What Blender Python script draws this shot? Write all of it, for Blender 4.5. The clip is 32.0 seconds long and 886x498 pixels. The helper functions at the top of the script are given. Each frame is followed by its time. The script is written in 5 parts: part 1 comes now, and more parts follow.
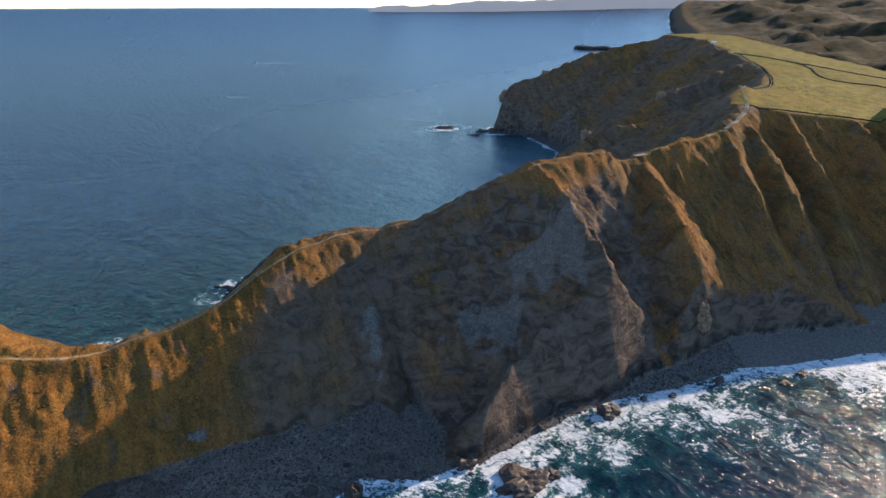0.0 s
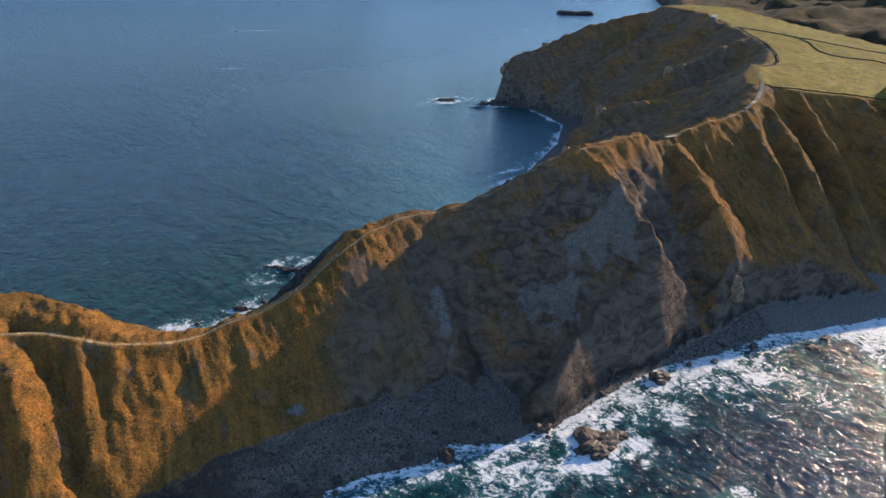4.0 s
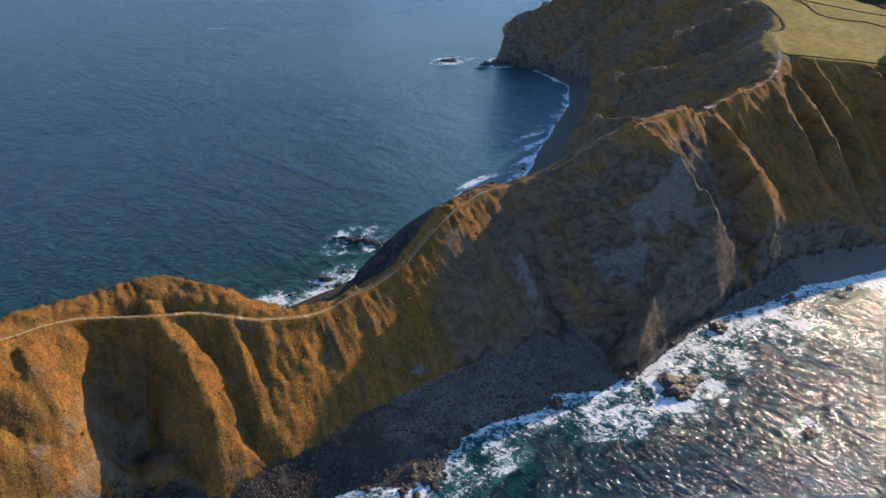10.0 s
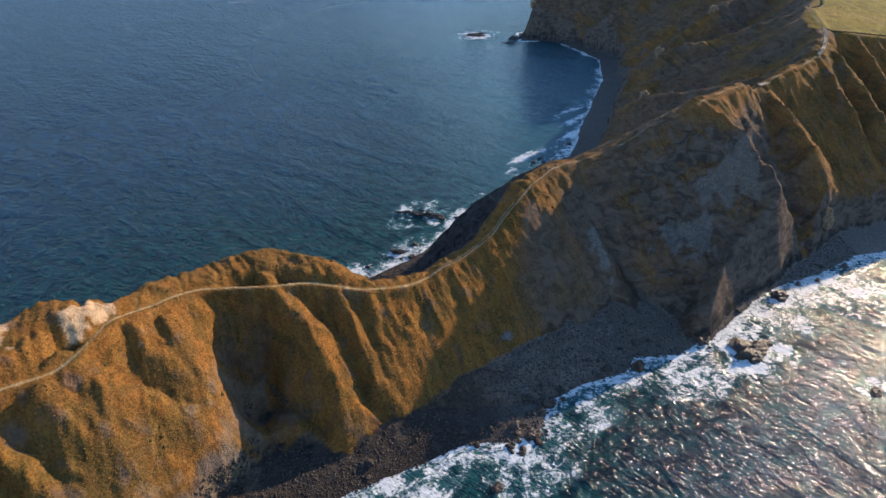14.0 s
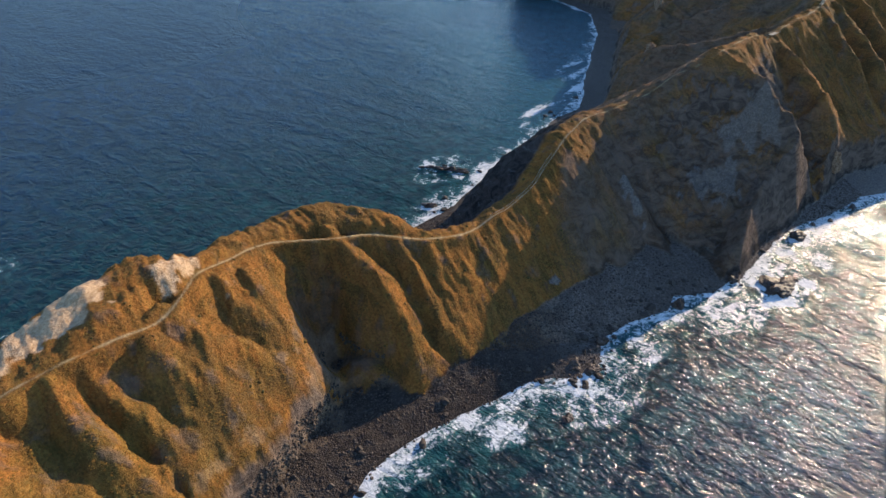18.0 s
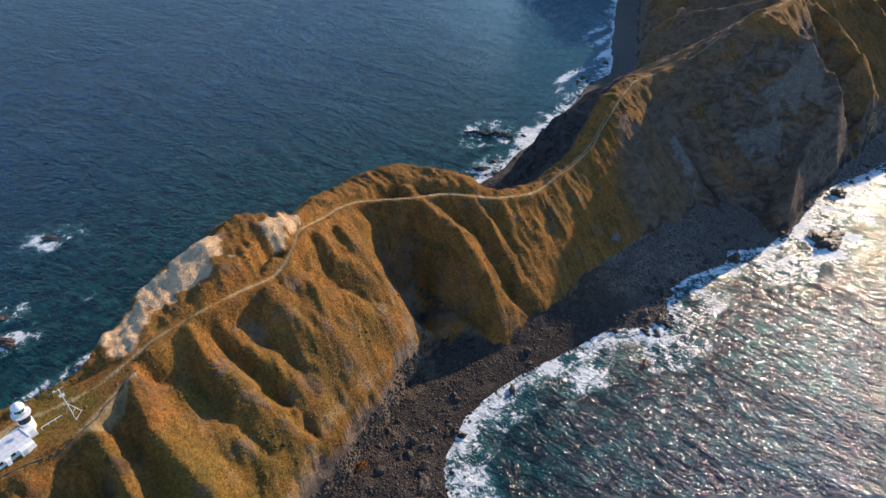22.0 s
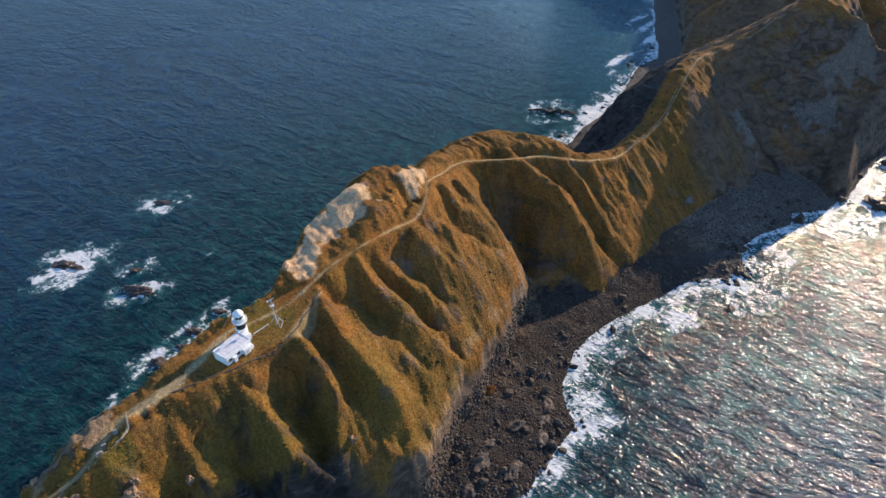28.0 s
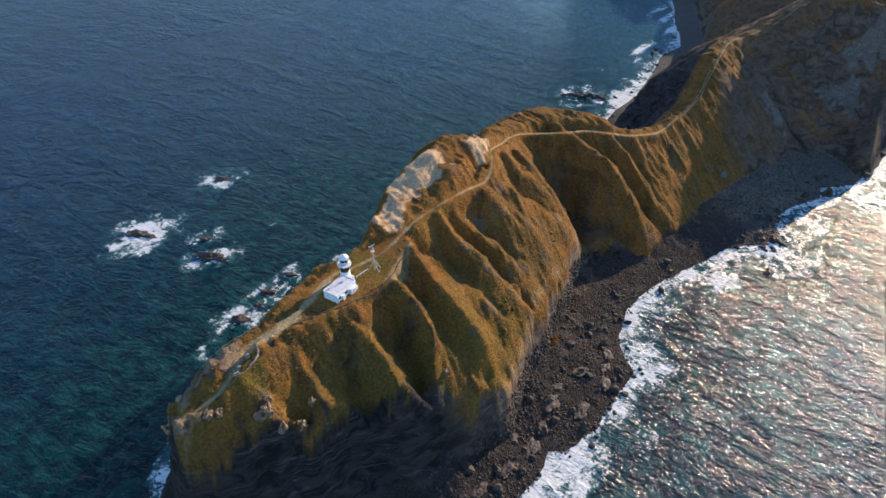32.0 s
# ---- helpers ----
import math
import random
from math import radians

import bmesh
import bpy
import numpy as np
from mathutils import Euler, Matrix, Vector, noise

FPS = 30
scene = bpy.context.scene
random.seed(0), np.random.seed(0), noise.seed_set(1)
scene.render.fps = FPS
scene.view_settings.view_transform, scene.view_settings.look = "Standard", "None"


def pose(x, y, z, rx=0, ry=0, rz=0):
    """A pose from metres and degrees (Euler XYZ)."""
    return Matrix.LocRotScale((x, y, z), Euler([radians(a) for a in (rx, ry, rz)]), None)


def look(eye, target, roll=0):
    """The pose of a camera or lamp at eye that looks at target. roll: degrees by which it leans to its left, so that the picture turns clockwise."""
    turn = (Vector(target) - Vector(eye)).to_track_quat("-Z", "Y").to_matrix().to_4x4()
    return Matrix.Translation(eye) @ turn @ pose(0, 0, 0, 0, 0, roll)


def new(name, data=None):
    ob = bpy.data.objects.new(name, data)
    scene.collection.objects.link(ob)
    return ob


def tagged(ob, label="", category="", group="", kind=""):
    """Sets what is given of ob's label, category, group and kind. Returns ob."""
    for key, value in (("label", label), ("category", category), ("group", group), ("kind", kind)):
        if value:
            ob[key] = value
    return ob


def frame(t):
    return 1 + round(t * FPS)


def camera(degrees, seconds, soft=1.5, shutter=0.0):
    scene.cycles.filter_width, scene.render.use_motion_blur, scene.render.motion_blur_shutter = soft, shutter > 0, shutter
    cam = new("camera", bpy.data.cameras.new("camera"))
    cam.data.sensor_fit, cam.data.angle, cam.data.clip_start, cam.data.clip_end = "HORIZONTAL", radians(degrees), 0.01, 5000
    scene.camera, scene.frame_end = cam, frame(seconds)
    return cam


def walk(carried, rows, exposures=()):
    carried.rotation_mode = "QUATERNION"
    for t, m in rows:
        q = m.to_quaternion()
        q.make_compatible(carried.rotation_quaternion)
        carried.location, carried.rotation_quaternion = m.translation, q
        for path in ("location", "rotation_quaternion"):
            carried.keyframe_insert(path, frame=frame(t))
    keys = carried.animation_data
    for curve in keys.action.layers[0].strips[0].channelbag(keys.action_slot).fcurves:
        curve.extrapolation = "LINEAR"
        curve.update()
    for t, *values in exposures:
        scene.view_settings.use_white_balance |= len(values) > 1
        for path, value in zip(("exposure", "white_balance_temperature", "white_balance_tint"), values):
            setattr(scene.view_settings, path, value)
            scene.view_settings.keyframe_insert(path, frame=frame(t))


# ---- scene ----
cam = camera(69.7, 32.0)
PATH = [
    (0, (-9.436, 2.456, 178.22), (-9.363, 4.318, 177.494), -0.0),
    (1, (-21.705, -2.032, 183.466), (-21.611, -0.184, 182.707), 0.1),
    (2, (-32.759, -5.261, 187.422), (-32.647, -3.425, 186.638), 0.0),
    (3, (-44.072, -8.609, 191.165), (-43.942, -6.783, 190.359), -0.0),
    (3.5, (-49.83, -10.059, 192.946), (-49.69, -8.239, 192.13), -0.0),
    (5.5, (-72.922, -16.182, 199.82), (-72.733, -14.386, 198.96), 0.1),
    (6.5, (-84.321, -19.817, 204.206), (-84.112, -18.034, 203.324), 0.1),
    (8, (-103.542, -24.71, 211.277), (-103.3, -22.949, 210.361), 0.0),
    (9, (-114.843, -26.794, 216.236), (-114.587, -25.048, 215.296), -0.1),
    (10, (-126.845, -29.318, 220.796), (-126.586, -27.586, 219.83), -0.1),
    (11, (-139.279, -32.182, 224.595), (-139.023, -30.46, 223.609), -0.2),
    (12, (-151.856, -33.937, 226.53), (-151.599, -32.225, 225.53), -0.2),
    (13, (-165.117, -36.073, 229.129), (-164.857, -34.371, 228.111), -0.3),
    (14, (-177.542, -38.172, 230.221), (-177.28, -36.483, 229.182), -0.2),
    (15, (-190.027, -39.037, 230.545), (-189.762, -37.367, 229.477), -0.1),
    (15.5, (-194.442, -40.07, 230.834), (-194.18, -38.406, 229.755), -0.3),
    (17.5, (-220.688, -42.362, 229.623), (-220.354, -40.739, 228.502), 0.1),
    (18, (-226.73, -42.101, 230.39), (-226.368, -40.497, 229.252), 0.2),
    (18.5, (-231.942, -43.126, 230.435), (-231.569, -41.531, 229.288), 0.1),
    (19, (-237.951, -43.867, 231.259), (-237.576, -42.282, 230.098), 0.2),
    (20, (-250.883, -43.824, 230.961), (-250.494, -42.259, 229.778), 0.3),
    (21, (-262.823, -44.38, 231.939), (-262.433, -42.834, 230.731), 0.3),
    (21.5, (-268.319, -45.004, 231.029), (-267.93, -43.458, 229.821), 0.3),
    (22, (-274.822, -46.184, 230.541), (-274.432, -44.635, 229.337), 0.2),
    (23, (-285.966, -48.763, 230.965), (-285.577, -47.215, 229.759), 0.2),
    (24, (-296.699, -52.169, 231.238), (-296.312, -50.623, 230.03), 0.2),
    (25, (-307.047, -56.378, 230.383), (-306.658, -54.83, 229.177), 0.2),
    (25.5, (-311.055, -58.843, 230.61), (-310.671, -57.294, 229.404), 0.1),
    (27.5, (-331.452, -68.516, 229.426), (-331.066, -66.965, 228.224), 0.0),
    (28, (-336.77, -70.811, 229.546), (-336.384, -69.262, 228.342), 0.1),
    (29, (-347.003, -75.407, 228.378), (-346.614, -73.856, 227.177), 0.2),
    (30, (-357.064, -80.168, 227.87), (-356.672, -78.618, 226.669), 0.3),
    (31, (-366.806, -85.658, 227.295), (-366.413, -84.107, 226.095), 0.2),
    (32, (-376.145, -90.922, 227.296), (-375.752, -89.372, 226.094), 0.2),
]
walk(cam, [(t, look(eye, target, roll)) for t, eye, target, roll in PATH])

# ---- light ----
SUN_AZ, SUN_EL = radians(33.5), radians(18.2)
SUN_WAY = Vector((math.cos(SUN_AZ) * math.cos(SUN_EL), math.sin(SUN_AZ) * math.cos(SUN_EL), math.sin(SUN_EL)))
world = bpy.data.worlds.new("sky")
scene.world = world
world.use_nodes = True
wn = world.node_tree
sky = wn.nodes.new("ShaderNodeTexSky")
sky.sky_type, sky.sun_disc = "NISHITA", False
sky.sun_elevation, sky.sun_rotation = SUN_EL, radians(90) - SUN_AZ
sky.altitude, sky.air_density, sky.dust_density, sky.ozone_density = 100, 1.0, 0.0, 4.2
background = wn.nodes["Background"]
background.inputs["Strength"].default_value = 0.15
wn.links.new(sky.outputs["Color"], background.inputs["Color"])
sun = new("sun", bpy.data.lights.new("sun", "SUN"))
sun.data.energy, sun.data.angle, sun.data.color = 3.9, radians(0.55), (1.0, 0.79, 0.55)
sun.matrix_world = look(SUN_WAY * 900, (0, 0, 0))
scene.view_settings.exposure = 1.12


# ---- materials ----
def material(name, rough=0.8, spec=0.3):
    m = bpy.data.materials.new(name)
    m.use_nodes = True
    b = m.node_tree.nodes["Principled BSDF"]
    b.inputs["Roughness"].default_value = rough
    b.inputs["Specular IOR Level"].default_value = spec
    return m, m.node_tree, b


def node(tree, kind, **values):
    n = tree.nodes.new(kind)
    for key, value in values.items():
        n.inputs[key.replace("_", " ")].default_value = value
    return n


def place(tree, stretch=(1, 1, 1), turn=0.0):
    """World place, turned about z and then stretched."""
    g = tree.nodes.new("ShaderNodeNewGeometry")
    turned, m = tree.nodes.new("ShaderNodeMapping"), tree.nodes.new("ShaderNodeMapping")
    turned.inputs["Rotation"].default_value = (0, 0, radians(turn))
    m.inputs["Scale"].default_value = stretch
    tree.links.new(g.outputs["Position"], turned.inputs["Vector"])
    tree.links.new(turned.outputs["Vector"], m.inputs["Vector"])
    return m.outputs["Vector"]


def noise_at(tree, where, scale, detail=4.0, rough=0.55, distort=0.0):
    n = node(tree, "ShaderNodeTexNoise", Scale=scale, Detail=detail, Roughness=rough, Distortion=distort)
    tree.links.new(where, n.inputs["Vector"])
    return n.outputs["Fac"]


def spread(tree, value, low, high, to_low=0.0, to_high=1.0):
    n = tree.nodes.new("ShaderNodeMapRange")
    n.interpolation_type = "SMOOTHSTEP"
    for key, v in zip(("From Min", "From Max", "To Min", "To Max"), (low, high, to_low, to_high)):
        n.inputs[key].default_value = v
    tree.links.new(value, n.inputs["Value"])
    return n.outputs["Result"]


def maths(tree, kind, a, b=None):
    n = tree.nodes.new("ShaderNodeMath")
    n.operation = kind
    for slot, v in zip(n.inputs, (a, b)):
        if v is None:
            continue
        if isinstance(v, (int, float)):
            slot.default_value = v
        else:
            tree.links.new(v, slot)
    return n.outputs[0]


def blend(tree, factor, a, b):
    n = tree.nodes.new("ShaderNodeMix")
    n.data_type = "RGBA"
    for slot, v in zip((n.inputs[0], n.inputs[6], n.inputs[7]), (factor, a, b)):
        if isinstance(v, (tuple, float, int)):
            slot.default_value = (*v, 1) if isinstance(v, tuple) else v
        else:
            tree.links.new(v, slot)
    return n.outputs[2]


def attribute(tree, name):
    n = tree.nodes.new("ShaderNodeAttribute")
    n.attribute_name = name
    return n.outputs["Fac"]


def bumped(tree, b, height, strength, distance):
    n = node(tree, "ShaderNodeBump", Strength=strength, Distance=distance)
    tree.links.new(height, n.inputs["Height"])
    tree.links.new(n.outputs["Normal"], b.inputs["Normal"])
    return n


def land_material():
    m, t, b = material("cape_ground", 0.95, 0.06)
    at = place(t)
    big, mid, fine = noise_at(t, at, 0.018, 3), noise_at(t, at, 0.11, 4), noise_at(t, at, 0.9, 5, 0.65)
    speck = noise_at(t, at, 2.6, 3, 0.7)
    gold = blend(t, spread(t, fine, 0.33, 0.68), (0.140, 0.057, 0.016), (0.300, 0.128, 0.033))
    olive = blend(t, spread(t, fine, 0.35, 0.7), (0.096, 0.053, 0.019), (0.185, 0.102, 0.034))
    grass = blend(t, spread(t, maths(t, "ADD", mid, maths(t, "MULTIPLY", big, 0.9)), 0.72, 1.05), olive, gold)
    grass = blend(t, spread(t, mid, 0.55, 0.75, 0, 0.6), grass, (0.21, 0.085, 0.02))
    rust = noise_at(t, at, 0.042, 5, 0.6, 0.6)
    grass = blend(t, spread(t, rust, 0.53, 0.68, 0, 0.55), grass, blend(t, spread(t, fine, 0.35, 0.7), (0.10, 0.036, 0.010), (0.22, 0.088, 0.020)))
    grass = blend(t, spread(t, speck, 0.56, 0.78, 0, 0.3), grass, (0.085, 0.058, 0.014))
    mottle = noise_at(t, place(t, (0.10, 0.05, 0.07), -25), 1.0, 6, 0.68, 0.8)
    grass = blend(t, spread(t, mottle, 0.49, 0.63, 0, 0.78), grass, blend(t, spread(t, fine, 0.35, 0.7), (0.050, 0.034, 0.013), (0.12, 0.075, 0.022)))
    streak = noise_at(t, place(t, (0.34, 0.045, 0.1), -19.3), 1.0, 5, 0.6, 0.5)
    grass = blend(t, spread(t, streak, 0.50, 0.68, 0, 0.65), grass, (0.085, 0.050, 0.016))
    grass = blend(t, spread(t, streak, 0.48, 0.32, 0, 0.5), grass, (0.28, 0.150, 0.036))
    green = blend(t, spread(t, fine, 0.3, 0.7), (0.080, 0.058, 0.013), (0.170, 0.122, 0.028))
    grass = blend(t, attribute(t, "green"), grass, green)
    meadow = blend(t, spread(t, mid, 0.3, 0.7), (0.12, 0.097, 0.016), (0.23, 0.170, 0.030))
    meadow = blend(t, spread(t, noise_at(t, at, 0.009, 4, 0.6), 0.42, 0.60, 0, 0.35), meadow, blend(t, spread(t, fine, 0.3, 0.7), (0.17, 0.088, 0.018), (0.27, 0.145, 0.03)))
    grass = blend(t, attribute(t, "meadow"), grass, meadow)
    layers = noise_at(t, place(t, (0.09, 0.09, 0.16)), 1.0, 6, 0.65, 1.2)
    stone = blend(t, spread(t, layers, 0.35, 0.65), (0.064, 0.046, 0.037), (0.158, 0.112, 0.086))
    stone = blend(t, spread(t, fine, 0.55, 0.8, 0, 0.8), stone, (0.15, 0.105, 0.072))
    wood = blend(t, spread(t, noise_at(t, at, 0.03, 5, 0.7), 0.35, 0.65), (0.014, 0.013, 0.006), (0.045, 0.034, 0.014))
    grass = blend(t, attribute(t, "wood"), grass, wood)
    dark_stone = blend(t, spread(t, layers, 0.35, 0.65), (0.018, 0.016, 0.016), (0.055, 0.046, 0.042))
    veins = noise_at(t, place(t, (0.05, 0.05, 0.22)), 1.0, 7, 0.72, 1.6)
    dark_stone = blend(t, spread(t, veins, 0.54, 0.70, 0, 0.5), dark_stone, (0.19, 0.185, 0.18))
    stone = blend(t, attribute(t, "dark_stone"), stone, dark_stone)
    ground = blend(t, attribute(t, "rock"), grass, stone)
    pale = blend(t, spread(t, fine, 0.3, 0.7), (0.38, 0.235, 0.13), (0.54, 0.38, 0.235))
    # brown strata bands, with the shade under the overhangs painted in
    ledges = noise_at(t, place(t, (0.07, 0.07, 0.55)), 1.0, 5, 0.65, 0.7)
    pale = blend(t, spread(t, ledges, 0.53, 0.63, 0, 0.45), pale, (0.17, 0.095, 0.05))
    ground = blend(t, attribute(t, "scar_haze"), ground, blend(t, spread(t, fine, 0.3, 0.7), (0.112, 0.093, 0.080), (0.235, 0.198, 0.172)))
    ground = blend(t, attribute(t, "sand"), ground, pale)
    trodden = blend(t, spread(t, fine, 0.3, 0.7), (0.24, 0.175, 0.09), (0.40, 0.30, 0.165))
    ground = blend(t, attribute(t, "earth"), ground, trodden)
    pebbles = t.nodes.new("ShaderNodeTexVoronoi")
    pebbles.inputs["Scale"].default_value = 2.2
    t.links.new(at, pebbles.inputs["Vector"])
    shingle = blend(t, spread(t, pebbles.outputs["Distance"], 0.1, 0.6), (0.095, 0.076, 0.064), (0.032, 0.026, 0.023))
    shingle = blend(t, spread(t, mid, 0.5, 0.75), shingle, (0.090, 0.074, 0.062))
    ground = blend(t, attribute(t, "shingle"), ground, shingle)
    t.links.new(ground, b.inputs["Base Color"])
    cobble = maths(t, "MULTIPLY", maths(t, "MULTIPLY", pebbles.outputs["Distance"], attribute(t, "shingle")), -1.6)
    rugged = maths(t, "MULTIPLY", attribute(t, "rock"), maths(t, "ADD", maths(t, "MULTIPLY", layers, 2.6), maths(t, "MULTIPLY", noise_at(t, at, 0.35, 5, 0.7), 1.8)))
    bumped(t, b, maths(t, "ADD", maths(t, "ADD", cobble, rugged), maths(t, "ADD", fine, maths(t, "MULTIPLY", speck, 0.4))), 0.8, 0.7)
    return m


def sea_material():
    m, t, b = material("sea_water", 0.12, 0.38)
    b.inputs["IOR"].default_value = 1.33
    at = place(t)
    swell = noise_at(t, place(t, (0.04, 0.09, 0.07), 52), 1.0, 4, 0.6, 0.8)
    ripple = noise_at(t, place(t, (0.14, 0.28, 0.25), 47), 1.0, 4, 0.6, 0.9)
    crest_tint = maths(t, "ADD", maths(t, "MULTIPLY", swell, 0.62), maths(t, "MULTIPLY", ripple, 0.38))
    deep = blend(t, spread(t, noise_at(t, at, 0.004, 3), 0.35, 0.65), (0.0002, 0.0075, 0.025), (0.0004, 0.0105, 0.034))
    # wave light and shade put into the base colour: crests paler, troughs darker
    deep = blend(t, spread(t, crest_tint, 0.42, 0.64), deep, (0.0012, 0.0225, 0.064))
    floor_marks = noise_at(t, at, 0.12, 5, 0.65)
    shallow = blend(t, spread(t, floor_marks, 0.42, 0.62), (0.0006, 0.0115, 0.0155), (0.004, 0.038, 0.038))
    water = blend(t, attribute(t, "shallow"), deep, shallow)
    lace = noise_at(t, at, 0.10, 9, 0.74, 2.2)
    strands = noise_at(t, place(t, (0.22, 0.32, 0.3)), 1.0, 7, 0.7, 1.5)
    froth = noise_at(t, at, 0.8, 4, 0.65, 0.8)
    web = maths(t, "ADD", maths(t, "MULTIPLY", lace, 0.5), maths(t, "ADD", maths(t, "MULTIPLY", strands, 0.28), maths(t, "MULTIPLY", froth, 0.22)))
    web = maths(t, "ADD", maths(t, "MULTIPLY", web, 2.3), -0.65)
    foam = maths(t, "MULTIPLY", spread(t, attribute(t, "foam"), 0.05, 0.3), spread(t, maths(t, "SUBTRACT", attribute(t, "foam"), maths(t, "SUBTRACT", 1.0, web)), -0.05, 0.15))
    milky = maths(t, "MULTIPLY", spread(t, attribute(t, "foam"), 0.22, 0.6), 0.45)
    water = blend(t, milky, water, (0.05, 0.16, 0.17))
    # pale sky reflection and haze on the bay, painted into the water colour
    water = blend(t, maths(t, "MULTIPLY", attribute(t, "bay_sheen"), 0.6), water, (0.035, 0.115, 0.15))
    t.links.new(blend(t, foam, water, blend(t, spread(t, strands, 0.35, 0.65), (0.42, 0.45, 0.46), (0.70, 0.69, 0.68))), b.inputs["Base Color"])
    t.links.new(maths(t, "ADD", maths(t, "MULTIPLY", foam, 0.6), maths(t, "ADD", maths(t, "MULTIPLY", attribute(t, "open"), 0.16), 0.135)), b.inputs["Roughness"])
    t.links.new(maths(t, "SUBTRACT", 0.45, maths(t, "MULTIPLY", attribute(t, "north"), 0.29)), b.inputs["Specular IOR Level"])
    chop = noise_at(t, at, 1.1, 3, 0.6)
    rollers = noise_at(t, place(t, (0.007, 0.022, 0.02), 55), 1.0, 3, 0.55, 0.6)
    wavelets = noise_at(t, place(t, (0.36, 0.58, 0.5), 30), 1.0, 3, 0.6, 0.6)
    fine = maths(t, "ADD", maths(t, "MULTIPLY", wavelets, 0.75), maths(t, "MULTIPLY", chop, 0.22))
    waves = maths(t, "ADD", maths(t, "ADD", maths(t, "MULTIPLY", rollers, 4.5), maths(t, "MULTIPLY", swell, 3.0)), maths(t, "ADD", maths(t, "MULTIPLY", ripple, 1.6), fine))
    relief = bumped(t, b, waves, 1.0, 0.85)
    t.links.new(maths(t, "SUBTRACT", 1.0, maths(t, "MULTIPLY", foam, 0.65)), relief.inputs["Strength"])
    return m


def plain(name, dark, light, scale=1.5, rough=0.7, relief=0.3, depth=0.05, spec=0.3):
    m, t, b = material(name, rough, spec)
    at = place(t)
    n = noise_at(t, at, scale, 5, 0.6)
    wear = noise_at(t, at, scale * 0.17, 3)
    colour = blend(t, spread(t, n, 0.3, 0.7), dark, light)
    colour = blend(t, spread(t, wear, 0.45, 0.8, 0, 0.5), colour, dark)
    t.links.new(colour, b.inputs["Base Color"])
    bumped(t, b, n, relief, depth)
    return m


LAND, SEA = land_material(), sea_material()

# ---- the lie of the land ----
# Outline of the land at the water, from the cape's tip along its south side, the mainland, and back by the bay.
SHORE_SOUTH = [(-449, 58), (-447, 46), (-437, 35), (-415, 29), (-395, 29), (-372, 34), (-354, 42), (-346, 37), (-334, 31), (-316, 36), (-304, 44), (-294, 56), (-287, 54), (-270, 60), (-256, 72), (-238, 87), (-235, 110), (-222, 127), (-195, 142), (-168, 152), (-135, 163), (-114, 160), (-98, 168), (-91, 182), (-66, 193), (-44, 196), (-35, 208), (-8, 207), (16, 216), (40, 233), (70, 252), (92, 261), (118, 266), (155, 282), (187, 286), (248, 297), (340, 312), (460, 310), (640, 270), (1000, 160)]
SHORE_NORTH = [(2900, 100), (2900, 4300), (1640, 4300), (1520, 4050), (1250, 3300), (1050, 2600), (860, 2100), (640, 1700), (500, 1500), (380, 1290), (240, 1090), (150, 1000), (98, 960), (92, 915), (134, 908), (150, 877), (168, 790), (138, 702), (84, 602), (56, 549), (38, 510), (20, 480), (-10, 462), (-45, 420), (-84, 378), (-115, 354), (-146, 324), (-176, 306), (-205, 298), (-240, 300), (-275, 280), (-303, 255), (-330, 225), (-352, 192), (-380, 162), (-405, 136), (-430, 110), (-448, 80)]
# Where the cliffs rise from the beach on the south side, and on the bay side.
FOOT_SOUTH = [(-438, 59), (-436, 50), (-429, 41), (-418, 39.5), (-408, 40), (-398, 41), (-385, 45), (-370, 50), (-355, 53), (-340, 57), (-325, 59), (-312, 62), (-304, 68), (-293, 86), (-278, 103), (-268, 117), (-254, 134), (-242, 148), (-231, 161), (-215, 170), (-190, 166), (-164, 181), (-147, 187), (-115, 188), (-87, 197), (-57, 206), (-28, 216), (-4, 216), (10, 215), (36, 235), (68, 254), (90, 265), (117, 283), (163, 306), (199, 315), (260, 322), (340, 332), (460, 330), (640, 290), (1000, 180)]
FOOT_NORTH = [(2900, 110), (2900, 4290), (1660, 4290), (1540, 4040), (1265, 3290), (1065, 2590), (870, 2090), (650, 1695), (510, 1490), (390, 1280), (250, 1080), (155, 990), (105, 955), (100, 922), (140, 900), (162, 876), (192, 790), (165, 700), (112, 598), (82, 545), (62, 505), (40, 470), (8, 446), (-30, 405), (-72, 366), (-105, 342), (-140, 313), (-172, 297), (-205, 290), (-240, 292), (-272, 273), (-298, 249), (-324, 220), (-346, 188), (-374, 157), (-400, 131), (-425, 105), (-438, 76)]


def lattice(n):
    rng = np.random.default_rng(n)
    return rng.random((256, 256))


TABLES = [lattice(n) for n in range(8)]


def value_noise(x, y, table):
    xi, yi = np.floor(x).astype(int), np.floor(y).astype(int)
    fx, fy = x - xi, y - yi
    fx, fy = fx * fx * fx * (fx * (fx * 6 - 15) + 10), fy * fy * fy * (fy * (fy * 6 - 15) + 10)
    g = TABLES[table]
    a, b = g[xi & 255, yi & 255], g[(xi + 1) & 255, yi & 255]
    c, d = g[xi & 255, (yi + 1) & 255], g[(xi + 1) & 255, (yi + 1) & 255]
    return (a + (b - a) * fx) * (1 - fy) + (c + (d - c) * fx) * fy - 0.5


def fbm(x, y, octaves=4, table=0, gain=0.5):
    total, size = 0.0, 1.0
    for n in range(octaves):
        total = total + size * value_noise(x * 2.03**n + 17.3 * n, y * 2.03**n + 5.7 * n, (table + n) % 8)
        size *= gain
    return total


